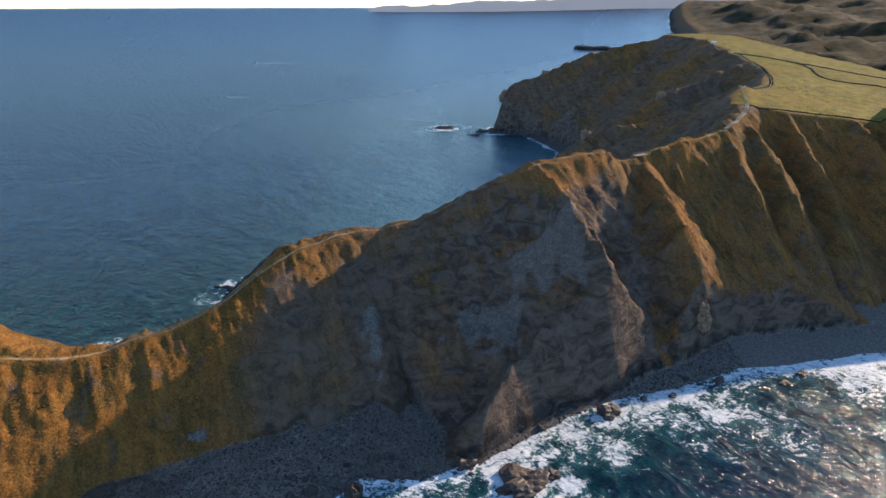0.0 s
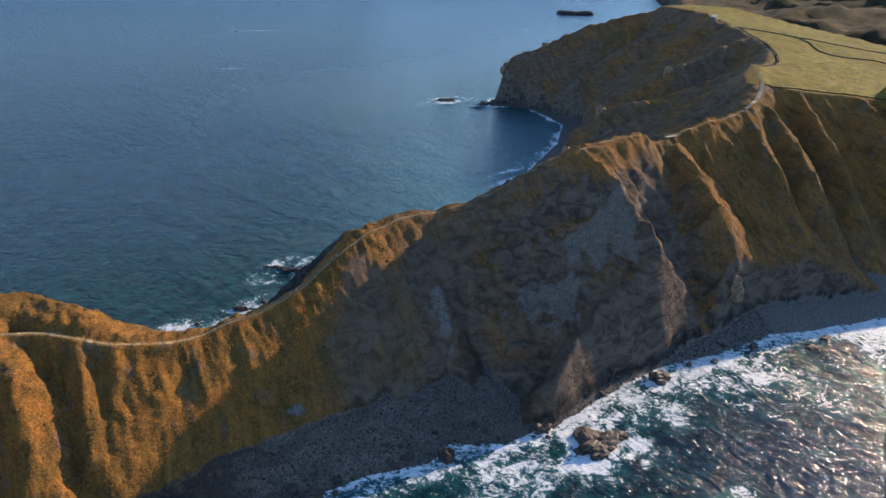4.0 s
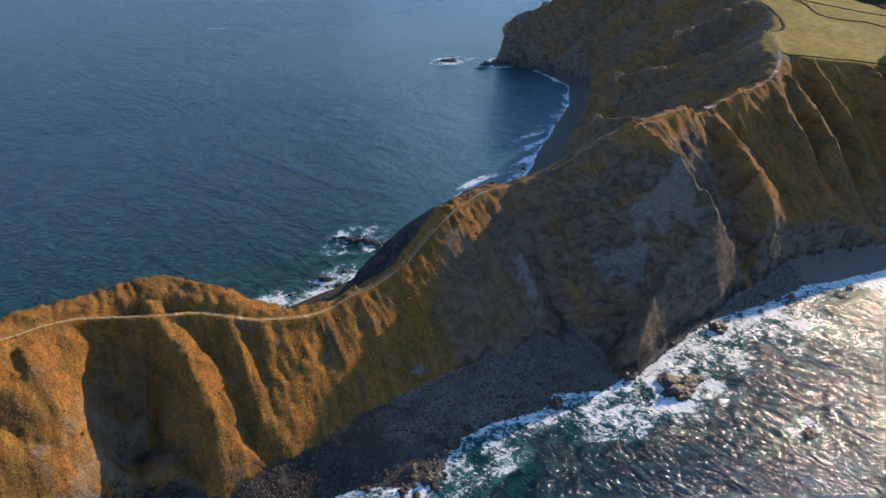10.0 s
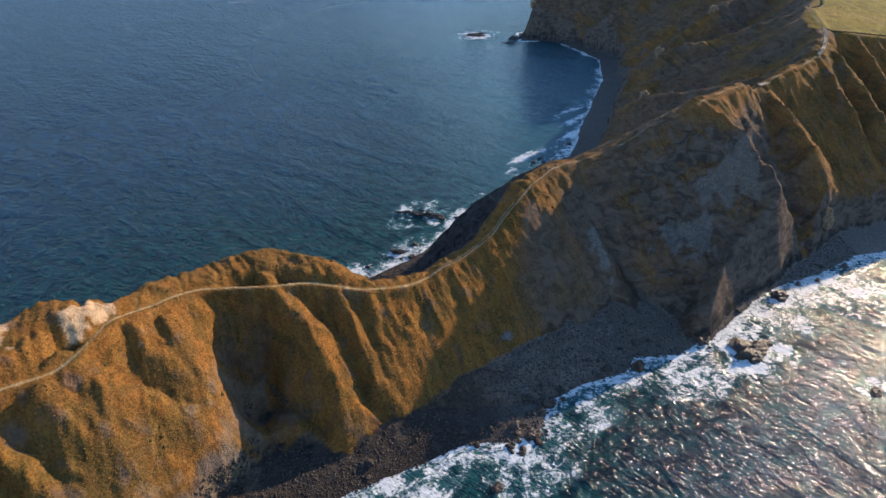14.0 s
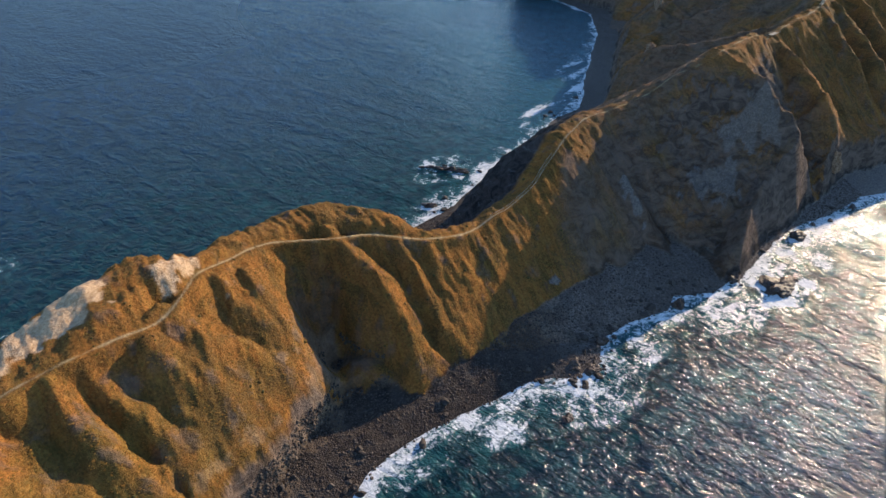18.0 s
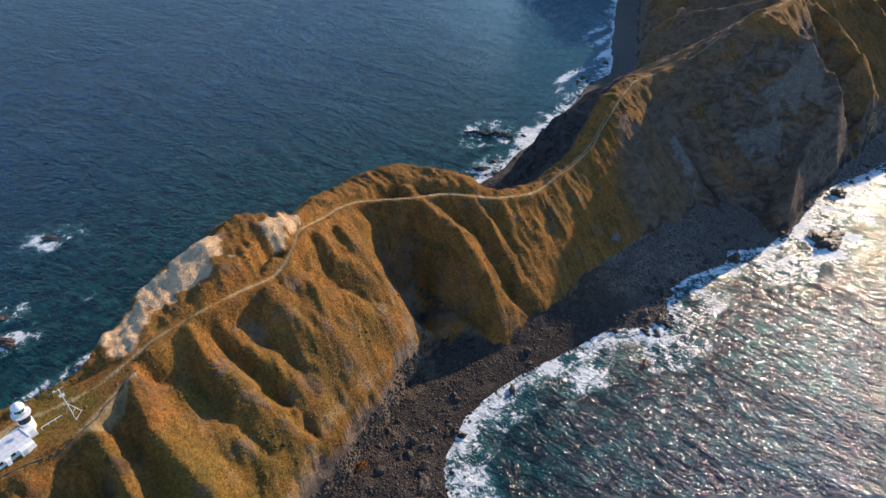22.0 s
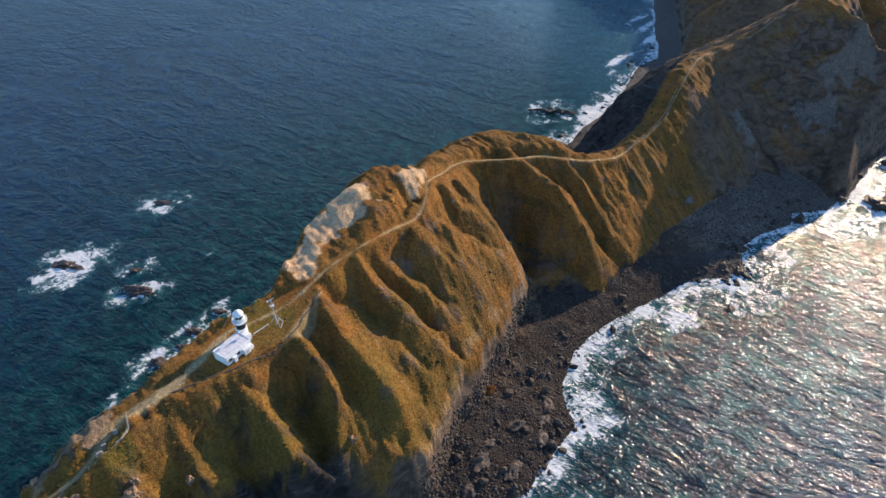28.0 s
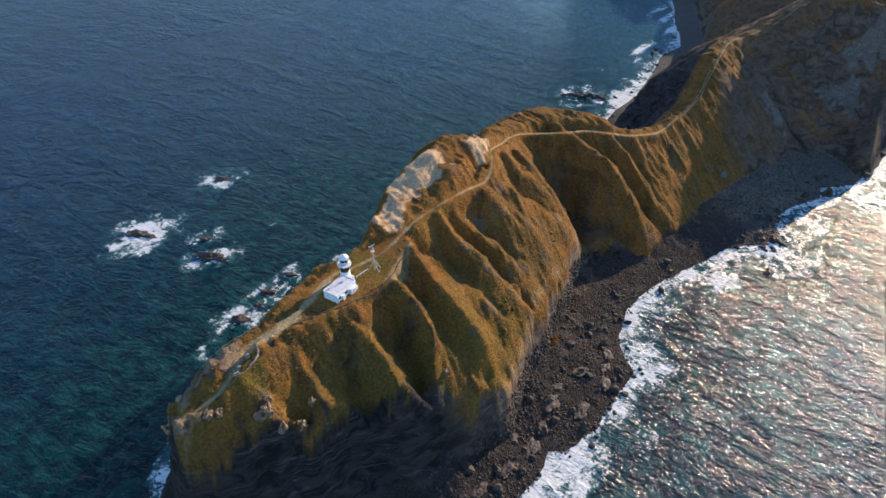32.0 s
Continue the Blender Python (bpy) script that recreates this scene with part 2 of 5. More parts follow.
def ridged(x, y, octaves=3, table=0):
    total, size = 0.0, 1.0
    for n in range(octaves):
        total = total + size * (1 - 4 * np.abs(value_noise(x * 2.1**n + 9.1 * n, y * 2.1**n + 3.3 * n, (table + n) % 8)))
        size *= 0.5
    return total


def to_line(x, y, points):
    """For every place: the distance to a line of points, and how far along the line the nearest point lies (0 .. points - 1)."""
    best, along = np.full(x.shape, 1e9), np.zeros(x.shape)
    for n in range(len(points) - 1):
        (ax, ay), (bx, by) = points[n][:2], points[n + 1][:2]
        ux, uy = bx - ax, by - ay
        f = np.clip(((x - ax) * ux + (y - ay) * uy) / max(ux * ux + uy * uy, 1e-9), 0, 1)
        d = np.hypot(x - ax - f * ux, y - ay - f * uy)
        near = d < best
        best, along = np.where(near, d, best), np.where(near, n + f, along)
    return best, along


def to_spur(x, y, points):
    """As to_line, and on which side of the spur the place lies: 1 to the left of its way down, else 0, with a soft change."""
    best, along, left = np.full(x.shape, 1e9), np.zeros(x.shape), np.zeros(x.shape)
    for n in range(len(points) - 1):
        (ax, ay), (bx, by) = points[n][:2], points[n + 1][:2]
        ux, uy = bx - ax, by - ay
        size = math.hypot(ux, uy)
        f = np.clip(((x - ax) * ux + (y - ay) * uy) / (size * size), 0, 1)
        d = np.hypot(x - ax - f * ux, y - ay - f * uy)
        cross = (ux * (y - ay) - uy * (x - ax)) / size
        near = d < best
        best, along, left = np.where(near, d, best), np.where(near, n + f, along), np.where(near, np.clip(0.5 + cross / 6, 0, 1), left)
    return best, along, left


def inside(x, y, points):
    """Signed distance to a closed outline, positive inside."""
    d, _ = to_line(x, y, points + points[:1])
    odd = np.zeros(x.shape, bool)
    for (ax, ay), (bx, by) in zip(points, points[1:] + points[:1]):
        if ay != by:
            odd ^= ((ay > y) != (by > y)) & (x < ax + (y - ay) * (bx - ax) / (by - ay))
    return np.where(odd, d, -d)


def soft_max(a, b, k):
    h = np.clip(0.5 + 0.5 * (a - b) / k, 0, 1)
    return b + (a - b) * h + k * h * (1 - h)


# Crests: points (x, y, height), how steeply the ground falls away to the south and to the north, and how round the top is.
CREST = [(-429, 55, 63.5, 3), (-420, 56, 66.5, 5), (-409, 64, 70.5, 6), (-391, 80, 72.5, 6), (-373, 94, 72.5, 11), (-360, 110, 73, 9), (-346, 126, 74, 10), (-331, 151, 77, 13), (-317, 168, 81.5, 11), (-301, 185, 80, 6), (-290, 186, 77.5, 3), (-277, 200, 71, 3), (-258, 228, 62, 4), (-240, 244, 59.5, 5), (-224, 248, 58.5, 5), (-197, 240, 55, 4), (-175, 232, 47, 2), (-142, 244, 40.5, 1), (-117, 260, 43, 1), (-98.5, 272, 48, 1), (-86, 285, 57, 1), (-72, 305, 63, 3)]
CREST_EAST = [(-72, 305, 63, 3), (-50, 326, 62.5, 3), (-30, 331, 62.5, 2), (-10, 333, 67, 2), (10, 336, 75, 2), (30, 338, 85, 3), (52, 340, 95, 4), (68, 346, 96, 3), (97, 364, 96.5, 3), (109, 371, 88, 2), (127, 384, 88, 3), (160, 402, 93, 2), (195, 423, 97, 2), (236, 473, 106, 3), (258, 529, 113, 3)]
# how steeply the ground falls away from each of these points
FALL = [1.6, 1.7, 1.8, 1.8, 1.8, 1.6, 1.35, 1.2, 1.15, 1.1, 1.1, 1.1, 1.1, 1.0, 0.92, 0.9, 0.9, 0.9, 0.9, 0.92, 0.95, 0.9]
FALL_EAST = [0.9, 0.8, 0.72, 0.66, 0.66, 0.72, 0.85, 1.2, 1.4, 1.3, 1.1, 1.0, 1.0, 1.0, 1.0]
SPURS = [
    (((-421, 56, 66), (-417, 51, 61), (-414, 46, 48)), 1.5),
    (((-408, 62, 70), (-400, 55, 66.5), (-396, 50, 61), (-390, 48, 54)), 1.5),
    (((-391, 73, 72), (-380, 55, 58), (-374, 42, 40)), 1.8),
    (((-374, 90, 71.5), (-365, 74, 67), (-355, 61, 54), (-347, 56, 42)), 1.6),
    (((-350, 98, 71.5), (-342, 88, 66), (-335, 71, 55), (-329, 62, 42)), 1.35),
    (((-346, 106, 72.5), (-341, 102, 68)), 1.1),
    (((-337, 112, 72.5), (-329, 94, 66), (-318, 74, 52), (-307, 68, 28)), 1.2),
    (((-322, 133, 74), (-308, 113, 61), (-291, 103, 43), (-279, 105, 22)), 1.25),
    (((-316, 142, 76), (-304, 132, 63), (-288, 123, 49), (-273, 117, 37), (-264, 114, 20)), 1.15),
    (((-293, 150, 72), (-277, 140, 55), (-260, 134, 32), (-250, 132, 15)), 1.2),
    (((-296, 157, 72), (-277, 148, 60), (-262, 146, 44), (-246, 146, 26)), 0.8, 0.8),
    (((-291, 165, 74), (-274, 156, 64), (-252, 160, 49), (-233, 162, 31)), 0.8, 1.05),
    (((-272, 188, 68), (-264, 180, 60), (-253, 174, 51), (-243, 169, 40)), 0.8, 0.8),
    (((-262, 196, 64), (-254, 184, 55), (-246, 176, 45)), 1.0, 1.3),
    (((-226, 232, 58), (-214, 216, 52), (-203, 201, 46), (-190, 177, 22)), 1.7, 1.05),
    (((-197, 238, 54), (-184, 215, 43), (-174, 192, 21)), 1.2),
    (((-176, 230, 47), (-165, 212, 31), (-157, 198, 13)), 1.2),
    (((-156, 238, 42.5), (-145, 222, 26), (-136, 208, 9)), 1.2),
    (((-72, 304, 63), (-71, 290, 54), (-70, 278, 44), (-66, 258, 28)), 1.3, 0.9),
    (((-50, 325, 62), (-45, 311, 59), (-38, 296, 46), (-28, 268, 25), (-20, 240, 6)), 1.0),
    (((54, 340, 95), (60, 320, 90), (66, 302, 83), (76, 290, 67), (84, 282, 57)), 1.4, 1.9),
    (((84, 282, 57), (66, 264, 50), (48, 250, 42), (31, 236, 34), (18, 226, 20)), 1.0, 2.2),
    (((127, 383, 90), (128, 360, 83), (129, 345, 74), (135, 322, 61), (140, 304, 38)), 1.2, 0.85),
    (((165, 404, 93), (176, 372, 72), (182, 340, 36)), 1.5, 1.45),
    (((195, 422, 97), (194, 385, 82), (195, 364, 71), (200, 335, 34)), 1.5, 1.45),
    (((222, 452, 103), (222, 400, 82), (221, 366, 66), (226, 335, 30)), 1.5, 1.45),
    (((262, 462, 101), (256, 415, 80), (258, 370, 48)), 1.5, 1.45),
    (((310, 458, 97), (312, 410, 74), (320, 360, 34)), 1.5, 1.45),
    # unseen spur, added beyond the view's right edge to shade the slopes below
    (((345, 475, 104), (338, 435, 102), (332, 416, 95)), 1.3),
    (((370, 450, 96), (380, 400, 70), (392, 350, 30)), 1.5, 1.45),
    (((165, 404, 92), (125, 440, 70), (88, 488, 49), (70, 505, 30)), 0.95),
    (((255, 531, 112), (211, 562, 84), (147, 588, 60), (120, 596, 38)), 0.8),
    (((236, 490, 105), (190, 520, 80), (130, 550, 48)), 0.85),
    (((345, 690, 118), (290, 676, 103), (239, 657, 87), (180, 650, 48)), 0.8),
    (((342, 781, 131), (358, 880, 131), (335, 950, 126), (245, 960, 108), (178, 957, 80), (116, 941, 60)), 0.95),
    (((345, 860, 126), (270, 850, 96), (190, 840, 50)), 0.9),
    (((300, 930, 115), (220, 915, 74), (160, 905, 40)), 1.1),
]
# where the crest breaks off above the bay
BREAK = [(-370, 109), (-360, 117), (-352.5, 123), (-350, 134), (-340, 153), (-328, 166.5), (-317, 175), (-310, 187), (-400, 260), (-430, 160)]
# gullies between the spurs: their lines, how deep and how wide
GULLIES = [
    ([(-319, 144), (-311, 133), (-304, 126), (-296, 118)], 4, 5),
    ([(-334, 123), (-328, 110), (-318, 98), (-308, 90)], 3.5, 5),
    ([(-337, 90), (-327, 80), (-317, 72)], 5, 5),
    ([(-356, 90), (-350, 82), (-345, 72)], 5, 5),
    ([(-372, 80), (-367, 70), (-362, 60)], 3, 5),
    ([(-388, 68), (-383, 60), (-380, 50)], 4, 5),
    ([(97, 352), (97, 328), (88, 304)], 5, 12),
    ([(-16, 322), (-2, 292), (-8, 250)], 7, 24),
    ([(30, 318), (30, 296), (26, 262)], 8, 20),
    ([(-236, 214), (-234, 202), (-229, 184), (-225, 170)], 18, 11),
]
PLATEAU = [(228, 476), (262, 464), (299, 463), (370, 452), (480, 440), (640, 430), (640, 560), (540, 690), (500, 800), (470, 900), (400, 985), (350, 960), (362, 880), (362, 800), (345, 740), (345, 690), (338, 640), (300, 575), (260, 533), (238, 505)]
LOWLAND = [(640, 345), (1000, 230), (2850, 200), (2850, 4250), (1700, 4250), (1560, 4000), (1290, 3280), (1090, 2580), (900, 2080), (680, 1680), (560, 1450), (470, 1150), (480, 900), (600, 600)]


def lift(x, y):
    """Bends the far water and land up, by as much as 134 m, so that the sheet's end meets the horizon in the camera's
    view.
    """
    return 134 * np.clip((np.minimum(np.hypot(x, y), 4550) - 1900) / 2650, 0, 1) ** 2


def plateau_height(x, y):
    top = np.clip(98 - 0.10 * (x - 299) + 0.105 * (y - 463), 72, 133)
    return top + 4 * fbm(x * 0.008, y * 0.008, 3, 2)


def land_height(x, y):
    """Height of the ground, and what it is made of."""
    wx = x + 3 * fbm(x * 0.03, y * 0.03, 3, 3)
    wy = y + 3 * fbm(x * 0.03 + 40, y * 0.03, 3, 4)
    h = np.full(x.shape, -60.0)
    for line, falls in ((CREST, FALL), (CREST_EAST, FALL_EAST)):
        d, s = to_line(wx, wy, line)
        zs, half = (np.interp(s, range(len(line)), [p[n] for p in line]) for n in (2, 3))
        fall = np.interp(s, range(len(line)), falls)
        out = np.maximum(d - half, 0)
        h = np.maximum(h, zs - fall * (np.sqrt(out * out + 9) - 3) - 0.06 * np.minimum(d, half))
    for points, steep, *lee in SPURS:
        d, s, left = to_spur(wx, wy, points)
        zs = np.interp(s, range(len(points)), [p[2] for p in points])
        h = soft_max(h, zs - (lee[0] * left + steep * (1 - left) if lee else steep * (1.3 - 0.5 * left)) * (np.sqrt(d * d + 5) - 2.2), 2.0)
    h = h - 2.2 * np.clip(inside(x, y, BREAK) + 2 * fbm(x * 0.07, y * 0.07, 4, 4), 0, 26)
    flat = inside(wx, wy, PLATEAU)
    top = plateau_height(x, y)
    h = soft_max(h, np.where(flat > 0, top, top + 0.85 * flat), 3.0)
    inland = inside(x, y, LOWLAND)
    hills = 48 + 0.012 * np.clip(inland, 0, 1500) + np.clip(inland / 300, 0, 1) * (26 * ridged(x * 0.0016, y * 0.0016, 4, 3) + 60 * fbm(x * 0.003, y * 0.003, 4, 5) + 14 * fbm(x * 0.022, y * 0.022, 4, 1))
    h = np.maximum(h, np.where(inland > 0, hills, 48 + 0.6 * inland))
    shore = inside(x, y, SHORE_SOUTH + SHORE_NORTH)
    foot = inside(wx, wy, FOOT_SOUTH + FOOT_NORTH)
    # the grass slopes run down to the beach east of the lighthouse
    grade = np.interp(x, [-350, -335, -240, -80, -40], [4.5, 1.15, 1.15, 1.25, 4.5])
    rest = np.interp(x, [-350, -300, -245, -225, -195], [26, 22, 20, 16, 7]) + grade * np.maximum(foot, 0)
    southern = np.clip((np.interp(x, [p[0] for p in CREST], [p[1] for p in CREST]) - 2 - y) / 16, 0, 1)
    h = np.where(h > rest, h - np.clip(0.95 - foot / 50, 0.4, 0.95) * southern * (h - rest), h)
    for line, depth, wide in GULLIES:
        d, along = to_line(wx, wy, line)
        h = h - depth * np.exp(-((d / wide) ** 2)) * np.clip(along * 2 + 0.2, 0, 1) * np.clip((h - 5) / 12, 0, 1)
    # rills and ribs that run down the slopes, then clumps of growth
    steepness = np.clip((h - 4) / 20, 0, 1) * np.clip(-flat / 12, 0, 1)
    steepness = steepness * (1 - 0.35 * np.exp(-((x + 330) ** 2 + (y - 158) ** 2) / 700))
    rill = ridged((wx + 0.35 * wy) * 0.085, (wy - 0.35 * wx) * 0.022, 3, 1)
    ribs = ridged((wx + 0.45 * wy) * 0.21, (wy - 0.45 * wx) * 0.04, 2, 4)
    calm = np.clip((np.hypot((x - 62) / 78, (y - 300) / 62) - 0.6) / 0.4, 0.25, 1)
    h = h + steepness * (calm * (0.95 * (1 + np.clip((x - 115) / 30, 0, 1)) * rill + 0.4 * ribs) + 1.7 * fbm(x * 0.12, y * 0.12, 5, 6) + 0.55 * ridged(x * 0.17 + 0.06 * y, y * 0.11, 2, 5) + 2.2 * (1 - calm) * fbm(x * 0.05, y * 0.05, 4, 7))
    # broken faces of the crag and of the cape's cliffs
    broken = np.clip(1.25 - np.hypot((x - 70) / 85, (y - 290) / 62), 0, 1) * np.clip((88 - h) / 10, 0, 1) * np.clip((h - 4) / 8, 0, 1)
    h = h + np.clip(broken * 2.5, 0, 1) * (2.6 * ridged(wx * 0.055, wy * 0.055, 3, 2) + 1.4 * ridged(x * 0.16, y * 0.16, 3, 5))
    tip = np.clip((-318 - x) / 25, 0, 1) * np.clip((47 + 0.81 * (x + 436) - y) / 10, 0, 1)
    ragged = foot + (0.2 + 0.4 * tip) * (9 * fbm(x * 0.045, y * 0.045, 5, 0) + 2.5 * ridged(x * 0.06, y * 0.06, 3, 6))
    quiet = 1 - 0.85 * np.clip((x + 5) / 20, 0, 1) * np.clip((125 - x) / 20, 0, 1)
    ragged = foot + quiet * (ragged - foot)
    cliff = 3 + (3.2 + 4.0 * tip + 2.2 * np.clip((-225 - x) / 10, 0, 1) * (1 - tip)) * ragged + 6 * fbm(x * 0.06, y * 0.06, 5, 0) + 5 * quiet * ridged(x * 0.045, y * 0.045, 3, 2)
    edge = np.clip((h - cliff) / 6, 0, 1)
    h = np.where(h > cliff, cliff + 0.10 * (h - cliff), h)
    beach = np.where(shore > 0, np.minimum(0.16 * shore, 4.5 + 0.03 * np.minimum(shore, 60)), 0.22 * shore) + np.clip(shore / 8, 0.2, 1) * (0.9 * fbm(x * 0.16, y * 0.16, 4, 5) + 0.25)
    # scree below the cliffs of the cape's end
    beach = beach + np.clip((-330 - x) / 20, 0, 1) * np.clip((47 + 0.81 * (x + 436) - y) / 10, 0, 1) * (0.85 * np.clip(shore - 5, 0, 22) + np.clip((shore - 5) / 10, 0, 1) * 3 * ridged(x * 0.05, y * 0.05, 3, 2))
    on_beach = np.clip((beach - h) / 1.5 + 0.5, 0, 1)
    h = soft_max(np.where(foot > -6, h, -50), np.maximum(beach, -14), 1.0)
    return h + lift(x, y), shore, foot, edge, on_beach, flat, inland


def axis(*stretches):
    """Steps along an axis: (from, to, first step, last step)."""
    out = []
    for a, b, first, last in stretches:
        n = max(2, int(round(2 * (b - a) / (first + last))))
        f = np.arange(n) / n
        w = f * (first + (last - first) * f / 2) / ((first + last) / 2)
        out.append(a + (b - a) * w)
    return np.concatenate(out + [[stretches[-1][1]]])


def grid_mesh(name, xs, ys, z, keep, attributes, mat):
    nx, ny = len(xs), len(ys)
    quads = keep[:-1, :-1] | keep[1:, :-1] | keep[:-1, 1:] | keep[1:, 1:]
    ids = np.arange(nx * ny).reshape(nx, ny)
    i, j = np.nonzero(quads)
    faces = np.stack([ids[i, j], ids[i + 1, j], ids[i + 1, j + 1], ids[i, j + 1]], 1)
    used, faces = np.unique(faces, return_inverse=True)
    faces = faces.reshape(-1, 4)
    gx, gy = np.meshgrid(xs, ys, indexing="ij")
    verts = np.stack([gx.ravel()[used], gy.ravel()[used], z.ravel()[used]], 1)
    mesh = bpy.data.meshes.new(name)
    mesh.vertices.add(len(verts))
    mesh.vertices.foreach_set("co", verts.ravel())
    mesh.loops.add(faces.size)
    mesh.loops.foreach_set("vertex_index", faces.ravel())
    mesh.polygons.add(len(faces))
    mesh.polygons.foreach_set("loop_start", np.arange(len(faces)) * 4)
    mesh.update(calc_edges=True)
    mesh.polygons.foreach_set("use_smooth", np.ones(len(faces), bool))
    for key, values in attributes.items():
        mesh.attributes.new(key, "FLOAT", "POINT").data.foreach_set("value", values.ravel()[used].astype(np.float32))
    mesh.materials.append(mat)
    return new(name, mesh)


XS = axis((-470, -90, 0.9, 0.9), (-90, 160, 0.9, 1.6), (160, 460, 1.6, 4), (460, 2900, 4, 50))
YS = axis((-10, 300, 0.9, 0.9), (300, 480, 0.9, 1.6), (480, 1000, 1.6, 4), (1000, 4300, 4, 60))
GX, GY = np.meshgrid(XS, YS, indexing="ij")
GZ, SHORE, FOOT, EDGE, BEACH, FLAT, INLAND = land_height(GX, GY)


PATH_TIP = [(-424.5, 51.2), (-419, 54), (-413, 57), (-409.3, 62), (-406.8, 67.2), (-402.6, 73.6), (-396.5, 77.3), (-388, 82), (-380, 92), (-371, 103), (-363, 106), (-355, 110), (-348, 114), (-341, 120.5), (-333, 128), (-319, 138), (-304, 150), (-292, 159), (-287, 167), (-283, 177), (-280, 188), (-270, 201), (-256, 218), (-240, 223), (-222, 225), (-203, 230), (-178, 228), (-156, 233), (-142, 242)]
PATH_RIDGE = [(-142, 242), (-134, 247), (-116, 259), (-104, 267), (-94, 277), (-83, 287), (-70, 300), (-54, 316), (-36, 328), (-10, 332), (10, 335), (30, 337), (52, 339), (80, 354), (97, 363), (112, 373), (127, 383), (160, 401), (195, 421), (214, 440), (233, 468), (246, 500), (259, 529), (296, 560), (322, 608), (340, 664), (345, 700), (350, 742), (346, 790)]


def bench(line, half, soft, width_of_smoothing=9, known=()):
    """Cuts a level bench for a path into the slope; gives the line's points with their heights."""
    global GZ
    points = smooth_line(line, 2.0)
    z = np.array([ground_at(x, y) for x, y in points])
    k = np.hanning(width_of_smoothing + 2)[1:-1]
    z = np.convolve(np.pad(z, width_of_smoothing // 2, mode="edge"), k / k.sum(), mode="valid")
    if known:
        reach = np.array([k[0] for k in known])
        inner = (points[:, 0] >= reach[0]) & (points[:, 0] <= reach[-1])
        z[inner] = np.interp(points[inner, 0], reach, [k[1] for k in known])
    x0, x1, y0, y1 = points[:, 0].min() - 12, points[:, 0].max() + 12, points[:, 1].min() - 12, points[:, 1].max() + 12
    i, j = np.searchsorted(XS, (x0, x1)), np.searchsorted(YS, (y0, y1))
    cut = (slice(*i), slice(*j))
    d, s = to_line(GX[cut], GY[cut], [tuple(p) for p in points])
    level = np.interp(s, range(len(z)), z)
    f = np.clip((half + soft - d) / soft, 0, 1)
    f = f * f * (3 - 2 * f)
    GZ[cut] += (level - GZ[cut]) * f
    return np.column_stack([points, z]), cut, d


def ground_at(x, y):
    i = min(max(int(np.searchsorted(XS, x)) - 1, 0), len(XS) - 2)
    j = min(max(int(np.searchsorted(YS, y)) - 1, 0), len(YS) - 2)
    fx, fy = (x - XS[i]) / (XS[i + 1] - XS[i]), (y - YS[j]) / (YS[j + 1] - YS[j])
    return float((GZ[i, j] * (1 - fx) + GZ[i + 1, j] * fx) * (1 - fy) + (GZ[i, j + 1] * (1 - fx) + GZ[i + 1, j + 1] * fx) * fy)


def smooth_line(points, step):
    """A rounded line through points, in even steps."""
    p = np.array(points, float)
    ends = np.vstack([2 * p[0] - p[1], p, 2 * p[-1] - p[-2]])
    out = []
    for n in range(len(p) - 1):
        a, b, c, d = ends[n : n + 4]
        count = max(2, int(np.linalg.norm((c - b)[:2]) / step))
        f = (np.arange(count) / count)[:, None]
        out.append(0.5 * (2 * b + (c - a) * f + (2 * a - 5 * b + 4 * c - d) * f**2 + (3 * b - a - 3 * c + d) * f**3))
    return np.vstack(out + [p[-1:]])


_, CUT_TIP, NEAR_TIP = bench(PATH_TIP, 0.8, 3.2, 9, ((-424.5, 65), (-419, 66), (-413, 67.5), (-409.3, 68.5), (-406.8, 69.5), (-402.6, 70.5), (-396.5, 71.3), (-388, 71.8), (-341, 73.2), (-333, 74.5), (-319, 75), (-304, 72.5), (-292, 70), (-283, 71.5), (-270, 66), (-256, 61), (-240, 58), (-222, 55.5), (-203, 52), (-178, 47), (-156, 43), (-142, 40.5)))
TRAIL_RIDGE, CUT_RIDGE, NEAR_RIDGE = bench(PATH_RIDGE, 0.9, 1.6)
# level yard for the lighthouse
yard = inside(GX, GY, [(-392, 77), (-388, 79), (-377, 82.5), (-366, 86), (-352.3, 94), (-345, 103.5), (-337.5, 116), (-343, 122), (-352, 119), (-360, 114), (-372, 105), (-384, 93), (-394, 82)])
level = 71.8 + 0.13 * np.clip(GX + 352, 0, 14)
GZ += (level - GZ) * np.clip(yard / 1.5 + 1, 0, 1) * (np.abs(GZ - 71.8) < 25)
# Where the ground is rock, sand, bare earth or shingle; the rock mask also greys shaded slopes.
slope = np.hypot(*np.gradient(GZ, XS, YS))
patch = fbm(GX * 0.035, GY * 0.035, 4, 3)
crumb = fbm(GX * 0.16, GY * 0.16, 4, 6)
ROCK_AND_SHADE = np.clip((slope - 1.75 - 0.9 * np.clip((-GX - 20) / 40, 0, 1) - 1.6 * patch) / 0.4, 0, 1) * (FLAT < 0) * np.maximum(np.clip((GX + 70) / 40, 0, 1), 0.25 * np.clip((-318 - GX) / 15, 0, 1))
crag = np.hypot((GX - 62) / 78, (GY - 300) / 62) - 1.0 - 1.1 * patch
ROCK_AND_SHADE = np.maximum(ROCK_AND_SHADE, np.clip(crag / -0.25, 0, 1) * np.clip((slope - 1.0) / 0.3, 0, 1))
